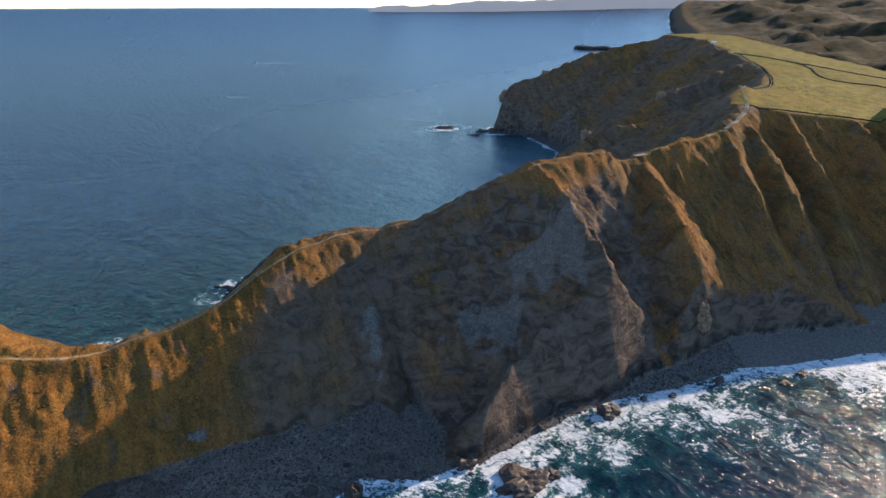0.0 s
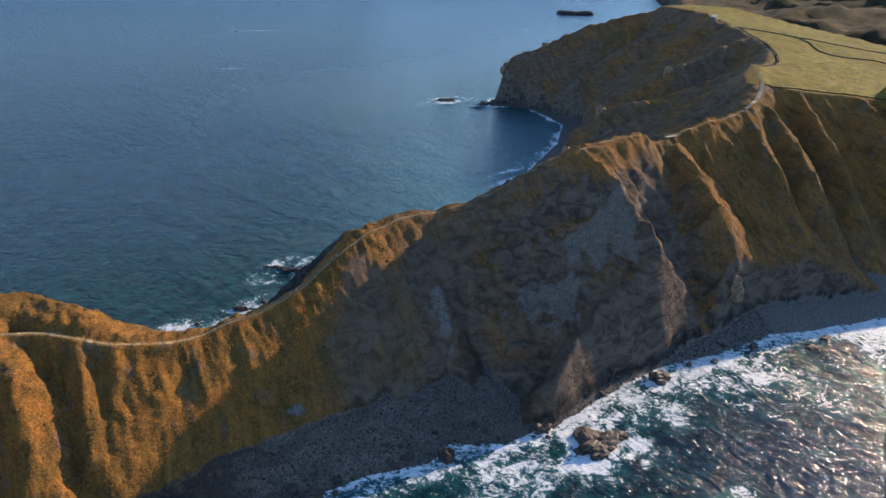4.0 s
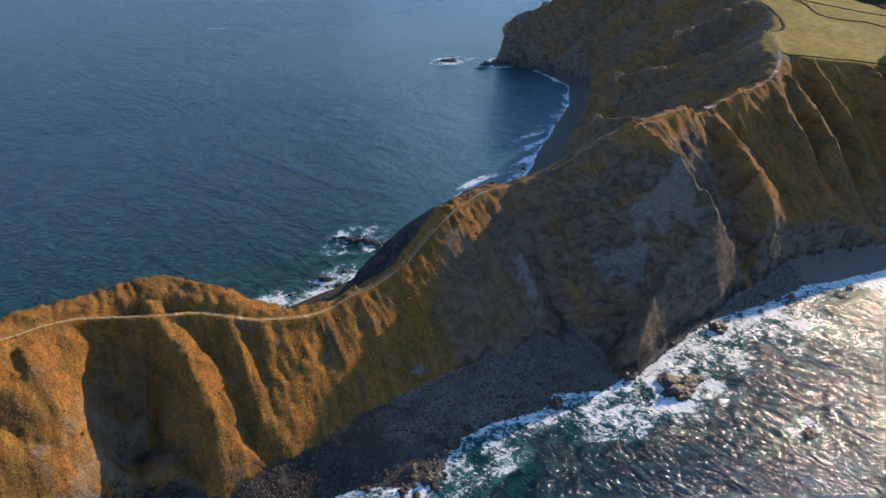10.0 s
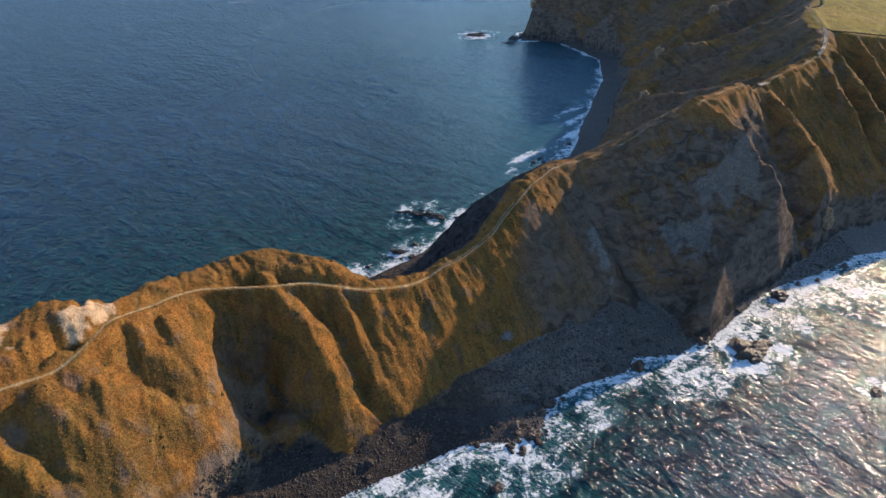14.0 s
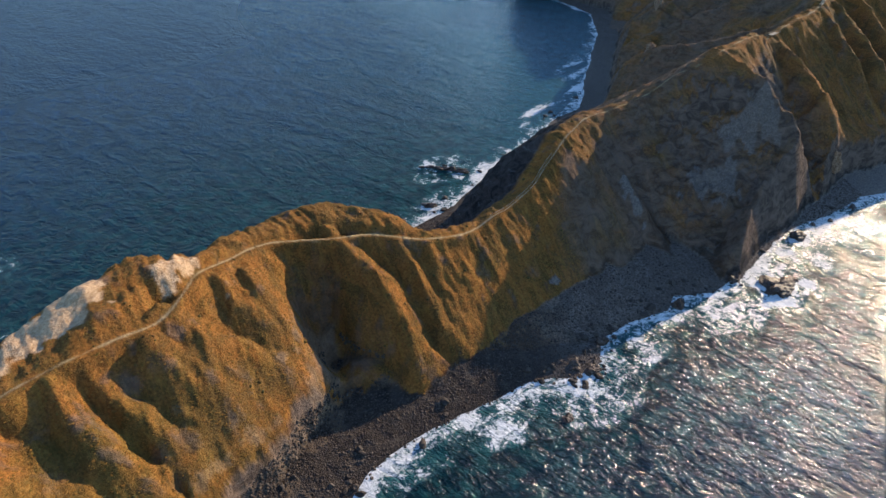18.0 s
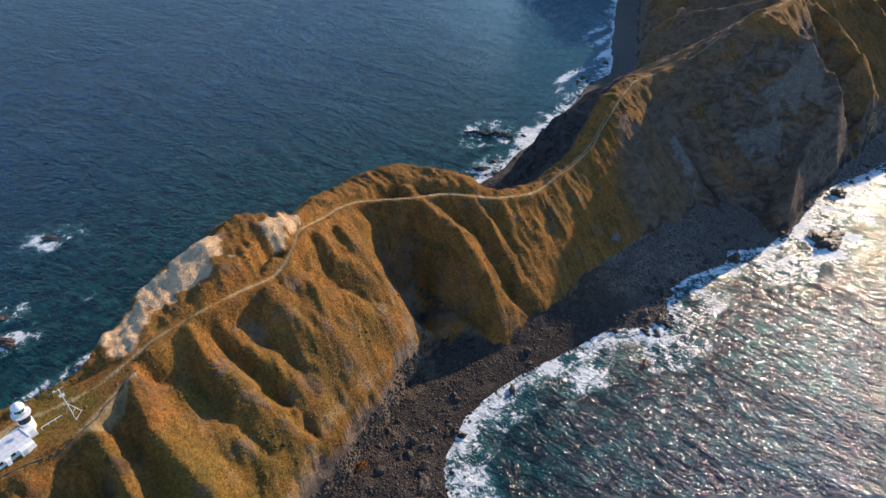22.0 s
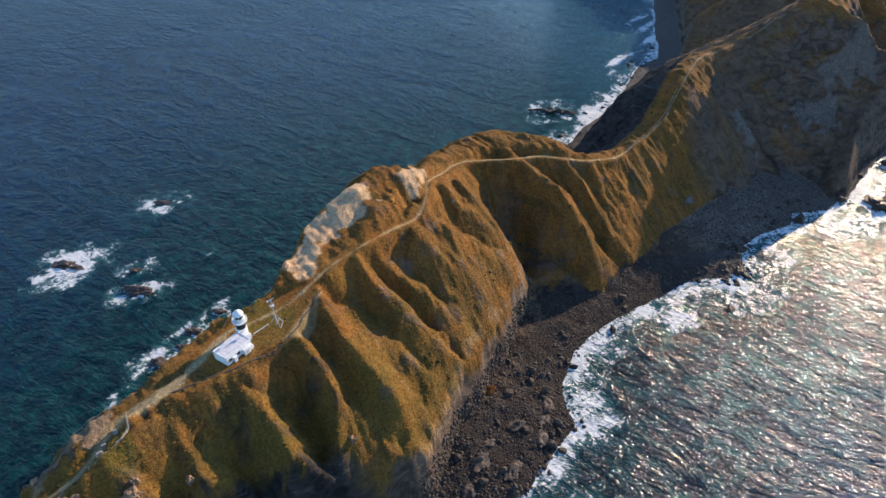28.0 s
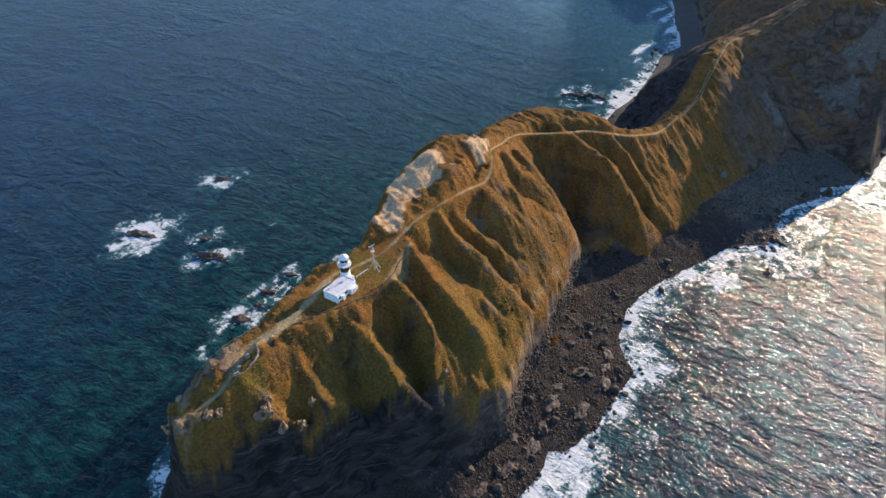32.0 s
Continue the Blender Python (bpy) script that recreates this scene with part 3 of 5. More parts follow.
ROCK_AND_SHADE = np.maximum(ROCK_AND_SHADE, np.clip((GY - 240 - 0.8 * (GX + 160)) / 5, 0, 1) * (GX > -165) * (GX < -15) * (GY < 400))
# eastern slopes greyed: shade and haze put into the ground colour
ROCK_AND_SHADE = np.maximum(ROCK_AND_SHADE, (0.3 + 0.35 * np.clip((105 - GX) / 25, 0, 1)) * np.clip((GX + 80) / 70, 0, 1) * (FLAT < 0) * np.clip(0.9 + 1.6 * patch, 0, 1))
ROCK_AND_SHADE *= np.clip(1 - INLAND / 40, 0, 1) * (1 - 0.7 * np.clip((GX - 112) / 20, 0, 1) * np.clip((GZ - 22) / 15, 0, 1)) * (1 - 0.85 * np.clip((GZ - 84) / 6, 0, 1) * (GX > -80))
# grey rock colour laid over the growth on the slopes above the bay
ROCK_AND_SHADE = np.maximum(ROCK_AND_SHADE, 0.7 * np.clip((GY - 350 - 0.6 * (GX - 60)) / 8, 0, 1) * (GX > -20) * (FLAT < -1) * (INLAND < 0) * np.clip(0.9 + 1.5 * patch, 0, 1))
WOOD = np.clip(INLAND / 60, 0, 1) * (FLAT < -2) * np.clip(1.0 + 0.6 * patch, 0, 1)
# darker rock: wet near the water; on shaded cliffs the shade is painted in
DARK_STONE = np.maximum(np.clip((-318 - GX) / 20, 0, 1), np.clip((GY - 240 - 0.8 * (GX + 160)) / 5, 0, 1) * (GX > -165) * (GX < -15) * (GY < 400))
DARK_STONE = np.maximum(DARK_STONE, np.clip((9 - GZ + 6 * crumb) / 3, 0, 1) * (GX < 700))
ROCK_AND_SHADE[CUT_TIP] *= np.clip((NEAR_TIP - 4) / 4, 0, 1)
ROCK_AND_SHADE = np.maximum(ROCK_AND_SHADE, np.clip(EDGE * 2.2 - 0.35 + 1.6 * crumb, 0, 1))
ROCK_AND_SHADE = np.maximum(ROCK_AND_SHADE, np.clip(BEACH * 2, 0, 1) * (GX < -325) * (GZ > 4))
ROCK_AND_SHADE = np.maximum(ROCK_AND_SHADE, np.clip((47 + 10 * np.clip((-402 - GX) / 8, 0, 1) - GZ + 22 * crumb + 14 * patch) / 4, 0, 1) * np.clip((-326 - GX) / 12, 0, 1) * np.clip((12 - FOOT) / 5, 0, 1) * (GY < 0.81 * (GX + 436) + 28))
# scree and broken ground on the slope below the ridge, and bare rock in the bowl west of the saddle, both with the grey
# of their shade painted in
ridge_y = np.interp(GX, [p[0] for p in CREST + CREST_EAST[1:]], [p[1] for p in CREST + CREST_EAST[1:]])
scree_shade = np.clip((GX + 100) / 25, 0, 1) * np.clip((118 - GX) / 15, 0, 1) * np.clip((ridge_y - 20 - GY + 30 * patch) / 12, 0, 1)
ROCK_AND_SHADE = np.maximum(ROCK_AND_SHADE, 0.8 * scree_shade * np.clip(1.0 + 1.1 * patch, 0, 1) * (BEACH < 0.5))
bowl = np.clip(1.4 - np.hypot((GX + 223) / 20, (GY - 192) / 22) + 2.0 * patch, 0, 1)
ROCK_AND_SHADE = np.maximum(ROCK_AND_SHADE, 0.75 * bowl * np.clip(0.9 + 2 * crumb, 0, 1) * np.clip((46 - GZ) / 10, 0, 1))
# bare rock at the cape's very end
ROCK_AND_SHADE = np.maximum(ROCK_AND_SHADE, np.clip((4.5 - to_line(GX, GY, [(-424, 61), (-416, 65), (-410, 72)])[0] + 8 * crumb) / 2, 0, 1))
ROCK_AND_SHADE = np.maximum(ROCK_AND_SHADE, np.clip((9 - np.hypot(GX + 424, (GY - 60) * 0.8) - 2 + 12 * crumb) / 2, 0, 1))


def strip(line, half, ragged):
    d, _ = to_line(GX, GY, line)
    return np.clip((half - d + ragged * crumb) / 1.2, 0, 1)


bare = inside(GX, GY, [(-351, 134), (-341, 154), (-329, 168), (-317, 176), (-307, 165), (-317, 159), (-318, 150), (-325, 147), (-334, 143), (-336, 127), (-347, 123)])
SAND = np.clip((bare + 0.2 + 6.0 * crumb) / 0.9, 0, 1)
bare = inside(GX, GY, [(-297, 196), (-291, 192), (-282, 195), (-280, 187), (-286, 172), (-293, 170), (-294, 180)])
SAND = np.maximum(SAND, np.clip((bare - 1.0 + 5.0 * crumb) / 0.9, 0, 1))
SAND = np.maximum(SAND, 0.9 * strip([(-274, 180), (-267, 181)], 0.6, 4))
SAND = np.maximum(SAND, 0.4 * np.clip((8 - np.hypot(GX + 423, (GY - 60) * 0.8) + 12 * crumb) / 2, 0, 1))
SAND = np.maximum(SAND, 0.4 * strip([(-424, 61), (-416, 65), (-410, 72)], 3.5, 9))
SAND = np.maximum(SAND, 0.22 * ROCK_AND_SHADE * np.clip((GX + 275) / 20, 0, 1) * np.clip((-215 - GX) / 15, 0, 1) * (GY < 0.81 * (GX + 436) + 36) * np.clip(0.8 + 2.5 * crumb, 0, 1))
SAND = np.maximum(SAND, 0.2 * strip([(-312, 67), (-304, 75), (-297, 87), (-284, 106), (-271, 123), (-254, 139), (-241, 152), (-239, 164)], 1.8, 5))
# pale scars where the slope has slipped
SCAR_HAZE = strip([(-35, 284), (-32, 272), (-29, 260)], 2.4, 7) * 0.8
SCAR_HAZE = np.maximum(SCAR_HAZE, strip([(43, 293), (60, 290)], 9, 14) * 0.55)
SCAR_HAZE = np.maximum(SCAR_HAZE, strip([(14, 277), (30, 273)], 9, 12) * 0.6)
SCAR_HAZE = np.maximum(SCAR_HAZE, strip([(-106, 232), (-102, 222)], 1.0, 8) * 0.8)
ROCK_AND_SHADE = np.maximum(ROCK_AND_SHADE, np.clip(SCAR_HAZE * 1.6, 0, 1))
EARTH = np.zeros(GX.shape)
EARTH[CUT_TIP] = np.clip((1.0 + 0.25 * np.clip((-340 - GX[CUT_TIP]) / 20, 0, 1) - NEAR_TIP + 0.9 * crumb[CUT_TIP]) / 0.9, 0, 1)
EARTH[CUT_RIDGE] = np.maximum(EARTH[CUT_RIDGE], np.clip((0.65 - NEAR_RIDGE + 0.9 * crumb[CUT_RIDGE]) / 0.8, 0, 1))
apron = inside(GX, GY, [(-337, 116.5), (-352, 95.5), (-346, 96.5), (-341.5, 103)])
EARTH = np.maximum(EARTH, 0.55 * np.clip((apron + 0.6) / 0.8, 0, 1))
EARTH = np.maximum(EARTH, strip([(-402, 70), (-396, 76), (-388, 82), (-380, 91), (-372, 101)], 2.4, 2))
SHINGLE = np.clip(BEACH * 1.6 - 0.3, 0, 1) * np.clip(1 - INLAND / 20, 0, 1)
SHINGLE *= 1 - np.clip((GZ - 6) / 3, 0, 1) * (GX < -325)
SHINGLE *= 1 - 0.75 * np.clip((FOOT + 11) / 4, 0, 1) * np.clip((crumb - 0.02) / 0.06, 0, 1) * (GX < -40) * (GX > -310)
# paler grey stones to the east; haze over shaded beach is painted in too
SCAR_HAZE = np.maximum(SCAR_HAZE, np.clip(BEACH * 2 - 0.4, 0, 1) * np.clip(np.interp(GX, [-160, -100, 20, 80], [0, 0.8, 0.8, 1]), 0, 1) * (GX < 700) * np.clip(1.3 - GY / 900, 0, 1))
SHINGLE *= 1 - 0.85 * np.interp(GX, [-160, -100, 20, 80], [0, 0.8, 0.8, 1]) * (GY < 960)
MEADOW = np.clip(FLAT / 10 + 0.3, 0, 1)
GREEN = np.clip((13 - np.hypot(GX + 357, GY - 107) + 10 * crumb) / 4, 0, 1)
GREEN = np.maximum(GREEN, np.clip((7 - np.hypot(GX + 404, GY - 62) + 5 * crumb) / 2, 0, 1))
GREEN = np.maximum(GREEN, 0.6 * np.clip((-GX - 265) / 60, 0, 1) * np.clip(0.55 + 2.4 * patch - (GZ - 45) / 60, 0, 1))
land = grid_mesh("ground", XS, YS, GZ, GZ > lift(GX, GY) - 7, {"wood": WOOD, "dark_stone": DARK_STONE, "rock": ROCK_AND_SHADE, "sand": SAND, "earth": EARTH, "scar_haze": SCAR_HAZE, "shingle": SHINGLE, "meadow": MEADOW, "green": GREEN}, LAND)
tagged(land, "steep grassy cape with dark rock cliffs and shingle beaches", "ground", kind="structure")

# ---- the sea ----
SX = axis((-4950, -700, 140, 12), (-700, -480, 12, 1.6), (-480, 300, 1.6, 1.6), (300, 700, 1.6, 14), (700, 4950, 14, 140))
SY = axis((-4950, -300, 140, 20), (-300, 0, 20, 1.6), (0, 420, 1.6, 1.6), (420, 1000, 1.6, 5), (1000, 4950, 5, 130))
QX, QY = np.meshgrid(SX, SY, indexing="ij")
OFF = -inside(QX, QY, SHORE_SOUTH + SHORE_NORTH)
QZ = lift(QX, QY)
south = np.clip((-0.62 * QX + 1.0 * QY - 318) / -40, 0, 1)
QZ = QZ + 0.35 * fbm(QX * 0.06, QY * 0.06, 3, 1) * np.clip(1 - OFF / 90, 0, 1)
reach = np.interp(QX, [-330, -130, -60, 20, 60, 140], [26, 24, 22, 26, 52, 85]) + 30 * fbm(QX * 0.016, QY * 0.012, 3, 2)
near_s = 1 - OFF / np.maximum(reach, 6)
FOAM_S = np.clip(near_s * 6, 0, 1) * (0.35 - 0.02 * np.clip((QX + 80) / 120, 0, 1) + 0.21 * np.clip(near_s, 0, 1) ** 1.5 + 0.34 * fbm(QX * 0.045, QY * 0.045, 4, 7) + 0.16 * fbm(QX * 0.14, QY * 0.14, 3, 3) + 0.06 * np.exp(-(((QX + 90) / 70) ** 2)))
near_n = 1 - OFF / np.maximum(9 + 16 * fbm(QX * 0.03, QY * 0.03, 3, 4), 3)
FOAM_N = np.clip(near_n * 6, 0, 1) * (0.38 + 0.20 * np.clip(near_n, 0, 1) + 0.16 * fbm(QX * 0.05, QY * 0.05, 3, 7))
FOAM_S = FOAM_S + 0.11 * np.clip(1.3 - OFF / (10 + 14 * fbm(QX * 0.03, QY * 0.03, 3, 1)), 0, 1) ** 0.6
FOAM = np.where(OFF < 1.0, 0.60, south * FOAM_S + (1 - south) * FOAM_N)
# surf round each rock in the water: place, reach, and how white
SURF = [(-476, 261, 18, 0.70), (-439, 247, 9, 0.62), (-434, 228, 12, 0.58), (-431, 318, 14, 0.60), (-403, 187, 11, 0.62), (-418, 170, 11, 0.62), (-390, 200, 8, 0.56), (-129, 390, 18, 0.68), (-151, 336, 7, 0.55), (30, 960, 26, 0.62), (30, 200, 22, 0.62), (77, 246, 12, 0.6), (76, 163, 9, 0.55), (-116, 160, 12, 0.6), (-127, 137, 7, 0.5), (-398, 258, 6, 0.42), (-428, 150, 8, 0.56), (-366, 205, 7, 0.5), (-350, 214, 7, 0.5)]
for sx, sy, size, white in SURF:
    near = np.hypot((QX - sx - 0.3 * (QY - sy)) * 0.8, QY - sy)
    FOAM = np.maximum(FOAM, (white - 0.13 + 0.5 * fbm(QX * 0.10, QY * 0.10, 4, 2) + 0.25 * fbm(QX * 0.3, QY * 0.3, 2, 5)) * np.clip(1.5 - near / size, 0, 1) ** 0.4)
# broken streaks of surf off the bay's beach
bay = np.clip((QX + 70) / 40, 0, 1) * np.clip((700 - QY) / 120, 0, 1) * (QY > 400) * (QX < 200)
streaks = fbm((QX * 0.8 + QY * 0.6) * 0.022, (QY * 0.8 - QX * 0.6) * 0.09, 4, 5)
FOAM = np.maximum(FOAM, bay * np.clip(1.35 - OFF / 34, 0, 1) ** 0.5 * (0.47 + 0.75 * streaks))
shore_n = (1 - south) * np.clip((QX + 230) / 40, 0, 1) * (QX < -20) * (QY < 420)
FOAM = np.maximum(FOAM, shore_n * np.clip(1.4 - OFF / 19, 0, 1) ** 0.5 * (0.60 + 0.5 * fbm(QX * 0.06, QY * 0.06, 3, 0)))
SHALLOW = np.clip(1.1 - OFF / (250 + 110 * fbm(QX * 0.01, QY * 0.01, 3, 6) - 0.15 * np.clip(QX, -400, 300)), 0, 1) ** 1.5
# the open water to the north, roughened by wind
OPEN = (1 - south) * np.clip((OFF - 30) / 450, 0, 1) ** 0.7
# where the bay's painted sheen lies, fading away from its beach
BAY_SHEEN = (1 - south) * np.clip((QX + 120) / 120, 0, 1) * np.clip((1000 - QY) / 200, 0, 1) * np.clip(1.1 - OFF / 260, 0, 1)
sea = grid_mesh("water", SX, SY, QZ, (OFF > -14) & (np.hypot(QX, QY) < 4960), {"foam": FOAM, "shallow": SHALLOW, "open": OPEN, "north": (1 - south) * np.clip(-QX / 150, 0, 1), "bay_sheen": BAY_SHEEN}, SEA)
tagged(sea, "deep blue sea with white surf along the shore", "sea", kind="structure")

# ---- more materials ----
ROCK_DARK = plain("wet_rock", (0.030, 0.020, 0.016), (0.105, 0.072, 0.055), 0.6, 0.6, 0.8, 0.4)
ROCK_WARM = plain("weathered_rock", (0.13, 0.075, 0.045), (0.36, 0.23, 0.14), 0.8, 0.85, 0.8, 0.3)
WHITE = plain("white_paint", (0.66, 0.66, 0.66), (0.82, 0.82, 0.81), 0.9, 0.55, 0.1, 0.02)
BLACK = plain("black_paint", (0.012, 0.012, 0.014), (0.03, 0.03, 0.033), 1.2, 0.5, 0.1, 0.02)
ROOFING = plain("roof_coating", (0.52, 0.49, 0.50), (0.68, 0.65, 0.66), 0.8, 0.7, 0.2, 0.02)
CONCRETE = plain("concrete", (0.20, 0.18, 0.155), (0.36, 0.33, 0.29), 1.1, 0.85, 0.4, 0.03)
STEEL = plain("galvanised_steel", (0.42, 0.42, 0.41), (0.62, 0.61, 0.59), 2.0, 0.45, 0.1, 0.01)
TIMBER = plain("weathered_timber", (0.22, 0.17, 0.12), (0.42, 0.34, 0.25), 2.0, 0.85, 0.4, 0.02)
EDGING = plain("dark_edging", (0.05, 0.042, 0.035), (0.12, 0.10, 0.085), 1.5, 0.9, 0.4, 0.03)
GLASS = plain("dark_glass", (0.015, 0.02, 0.025), (0.03, 0.04, 0.05), 0.5, 0.08, 0.0, 0.01, 0.5)
HULL = plain("boat_hull", (0.6, 0.6, 0.6), (0.78, 0.78, 0.78), 1.0, 0.4, 0.1, 0.01)


def varied(name, colours, rough=0.9, by="island"):
    """A matt material whose colour differs from piece to piece."""
    m, t, b = material(name, rough, 0.15)
    if by == "island":
        pick = t.nodes.new("ShaderNodeNewGeometry").outputs["Random Per Island"]
    else:
        pick = t.nodes.new("ShaderNodeObjectInfo").outputs["Random"]
    ramp = t.nodes.new("ShaderNodeValToRGB")
    t.links.new(pick, ramp.inputs["Fac"])
    while len(ramp.color_ramp.elements) < len(colours):
        ramp.color_ramp.elements.new(0.5)
    for n, c in enumerate(colours):
        ramp.color_ramp.elements[n].position = n / (len(colours) - 1)
        ramp.color_ramp.elements[n].color = (*c, 1)
    grain = noise_at(t, place(t), 1.4, 5, 0.65)
    t.links.new(blend(t, spread(t, grain, 0.3, 0.75, 0, 0.35), ramp.outputs["Color"], (0.03, 0.025, 0.018)), b.inputs["Base Color"])
    bumped(t, b, grain, 0.7, 0.25)
    return m


TUFTS = varied("dry_grass", [(0.15, 0.075, 0.015), (0.20, 0.095, 0.018), (0.27, 0.13, 0.026), (0.15, 0.10, 0.02), (0.24, 0.10, 0.02)])
STONES = varied("beach_stone", [(0.032, 0.025, 0.022), (0.070, 0.053, 0.044), (0.11, 0.086, 0.07), (0.048, 0.034, 0.028)], 0.75)
BOULDERS = varied("boulder_rock", [(0.035, 0.028, 0.025), (0.075, 0.058, 0.048), (0.05, 0.038, 0.032), (0.10, 0.078, 0.062)], 0.7, "object")


# ---- building blocks ----
def part(name, bm, mat, parent=None, label="", smooth=False):
    mesh = bpy.data.meshes.new(name)
    bm.to_mesh(mesh)
    bm.free()
    mesh.materials.append(mat)
    if smooth:
        mesh.polygons.foreach_set("use_smooth", np.ones(len(mesh.polygons), bool))
    ob = new(name, mesh)
    if parent is not None:
        ob.parent = parent
    if label:
        ob["label"] = label
    return ob


def box(size, at=(0, 0, 0), bevel=0.0, turn=0.0):
    """A box that stands on at, with softened edges."""
    bm = bmesh.new()
    bmesh.ops.create_cube(bm, size=1)
    bmesh.ops.scale(bm, vec=size, verts=bm.verts)
    if bevel:
        bmesh.ops.bevel(bm, geom=bm.edges[:], offset=bevel, segments=1, affect="EDGES")
    bmesh.ops.transform(bm, matrix=Matrix.Translation((at[0], at[1], at[2] + size[2] / 2)) @ Matrix.Rotation(turn, 4, "Z"), verts=bm.verts)
    return bm


def lathe(profile, sides=24, at=(0, 0, 0)):
    """A turned body from (radius, height) pairs."""
    bm = bmesh.new()
    rings = []
    for r, z in profile:
        if r < 1e-4:
            rings.append([bm.verts.new((at[0], at[1], at[2] + z))])
        else:
            rings.append([bm.verts.new((at[0] + r * math.cos(2 * math.pi * k / sides), at[1] + r * math.sin(2 * math.pi * k / sides), at[2] + z)) for k in range(sides)])
    for a, b in zip(rings, rings[1:]):
        for k in range(sides):
            k2 = (k + 1) % sides
            if len(a) == 1 and len(b) > 1:
                bm.faces.new((a[0], b[k], b[k2]))
            elif len(b) == 1 and len(a) > 1:
                bm.faces.new((a[k], a[k2], b[0]))
            elif len(a) > 1:
                bm.faces.new((a[k], a[k2], b[k2], b[k]))
    for ring, flip in ((rings[0], True), (rings[-1], False)):
        if len(ring) > 1:
            bm.faces.new(ring[::-1] if flip else ring)
    return bm


def rod(a, b, r, sides=6):
    a, b = Vector(a), Vector(b)
    bm = bmesh.new()
    bmesh.ops.create_cone(bm, cap_ends=True, segments=sides, radius1=r, radius2=r, depth=(b - a).length)
    turn = (b - a).to_track_quat("Z", "Y").to_matrix().to_4x4()
    bmesh.ops.transform(bm, matrix=Matrix.Translation((a + b) / 2) @ turn, verts=bm.verts)
    return bm


def joined(*pieces):
    out = bmesh.new()
    for piece in pieces:
        mesh = bpy.data.meshes.new("piece")
        piece.to_mesh(mesh)
        out.from_mesh(mesh)
        bpy.data.meshes.remove(mesh)
        piece.free()
    return out


def thing(name, m, label, category, group=""):
    ob = new(name)
    ob.matrix_world = m
    ob.empty_display_size = 0.5
    return tagged(ob, label, category, group)


def stone_mesh(name, mat, seed, detail=2, rough=0.3, flat=0.75, smooth=False):
    """A broken, lumpy stone about 1 across its half."""
    bm = bmesh.new()
    bmesh.ops.create_icosphere(bm, subdivisions=detail, radius=1.0)
    shift = Vector((seed * 7.3, seed * 3.1, seed * 1.7))
    for v in bm.verts:
        n = v.co.normalized()
        bulge = 1 + rough * noise.noise(n * 1.3 + shift) * 1.5 + rough * 0.6 * noise.noise(n * 3.1 + shift) + rough * 0.35 * noise.noise(n * 7.0 + shift)
        v.co = Vector((n.x * bulge, n.y * bulge, max(n.z * bulge * flat, -0.45)))
    mesh = bpy.data.meshes.new(name)
    bm.to_mesh(mesh)
    bm.free()
    mesh.materials.append(mat)
    if smooth:
        mesh.polygons.foreach_set("use_smooth", np.ones(len(mesh.polygons), bool))
    return mesh


# ---- the lighthouse ----
HOUSE = pose(-368.3, 92.7, 71.8, 0, 0, 44)
lighthouse = thing("lighthouse", HOUSE, "white lighthouse with a black band beside its flat-roofed keeper's house", "lighthouse")
part("house_body", box((10.8, 6.4, 3.7), (-0.5, 0.5, -0.4), 0.06), WHITE, lighthouse)
part("roof", box((10.4, 6.0, 0.12), (-0.5, 0.5, 3.3), 0.03), ROOFING, lighthouse, "flat pale grey coated roof")
part("parapet", joined(box((11.0, 0.3, 0.3), (-0.5, 3.55, 3.3), 0.03), box((11.0, 0.3, 0.3), (-0.5, -2.55, 3.3), 0.03), box((0.3, 5.8, 0.3), (4.85, 0.5, 3.3), 0.03), box((0.3, 5.8, 0.3), (-5.85, 0.5, 3.3), 0.03)), WHITE, lighthouse)
part("annexe", box((2.6, 1.5, 2.6), (1.9, -3.4, -0.4), 0.05), WHITE, lighthouse, "low white lean-to block")
part("annexe", box((1.5, 1.2, 2.1), (4.0, -3.25, -0.4), 0.05), WHITE, lighthouse, "small white lean-to block")
part("porch", box((1.3, 1.0, 2.4), (-2.8, -3.15, -0.4), 0.05), WHITE, lighthouse)
part("link", box((2.8, 3.4, 3.0), (6.2, 1.7, -0.4), 0.05), WHITE, lighthouse, "white passage between house and tower")
for x in (-4.5, -0.9):
    w = part("window", box((1.3, 0.08, 1.1), (x, -2.74, 1.3), 0.01), GLASS, lighthouse, "dark window pane")
    part("window_frame", joined(box((1.5, 0.1, 0.1), (x, -2.78, 1.2)), box((1.5, 0.1, 0.1), (x, -2.78, 2.4)), box((0.1, 0.1, 1.1), (x - 0.7, -2.78, 1.3)), box((0.1, 0.1, 1.1), (x + 0.7, -2.78, 1.3))), WHITE, w)
part("door", box((1.0, 0.08, 2.0), (1.9, -4.18, 0), 0.02), STEEL, lighthouse, "grey steel door")
part("chimney", box((0.6, 0.6, 0.8), (-4.2, 2.4, 3.4), 0.03), WHITE, lighthouse)
TX, TY = 7.3, 4.15
part("tower_base", lathe([(1.95, -0.5), (1.95, 3.6), (1.75, 3.75)], 32, (TX, TY, 0)), WHITE, lighthouse, "", True)
part("black_band", lathe([(1.72, 3.75), (1.66, 6.2)], 32, (TX, TY, 0)), BLACK, lighthouse, "black-painted tower band", True)
gallery = part("gallery", lathe([(1.68, 6.2), (2.55, 6.55), (2.65, 6.75), (2.65, 6.95), (1.7, 6.97)], 32, (TX, TY, 0)), WHITE, lighthouse, "round white gallery")
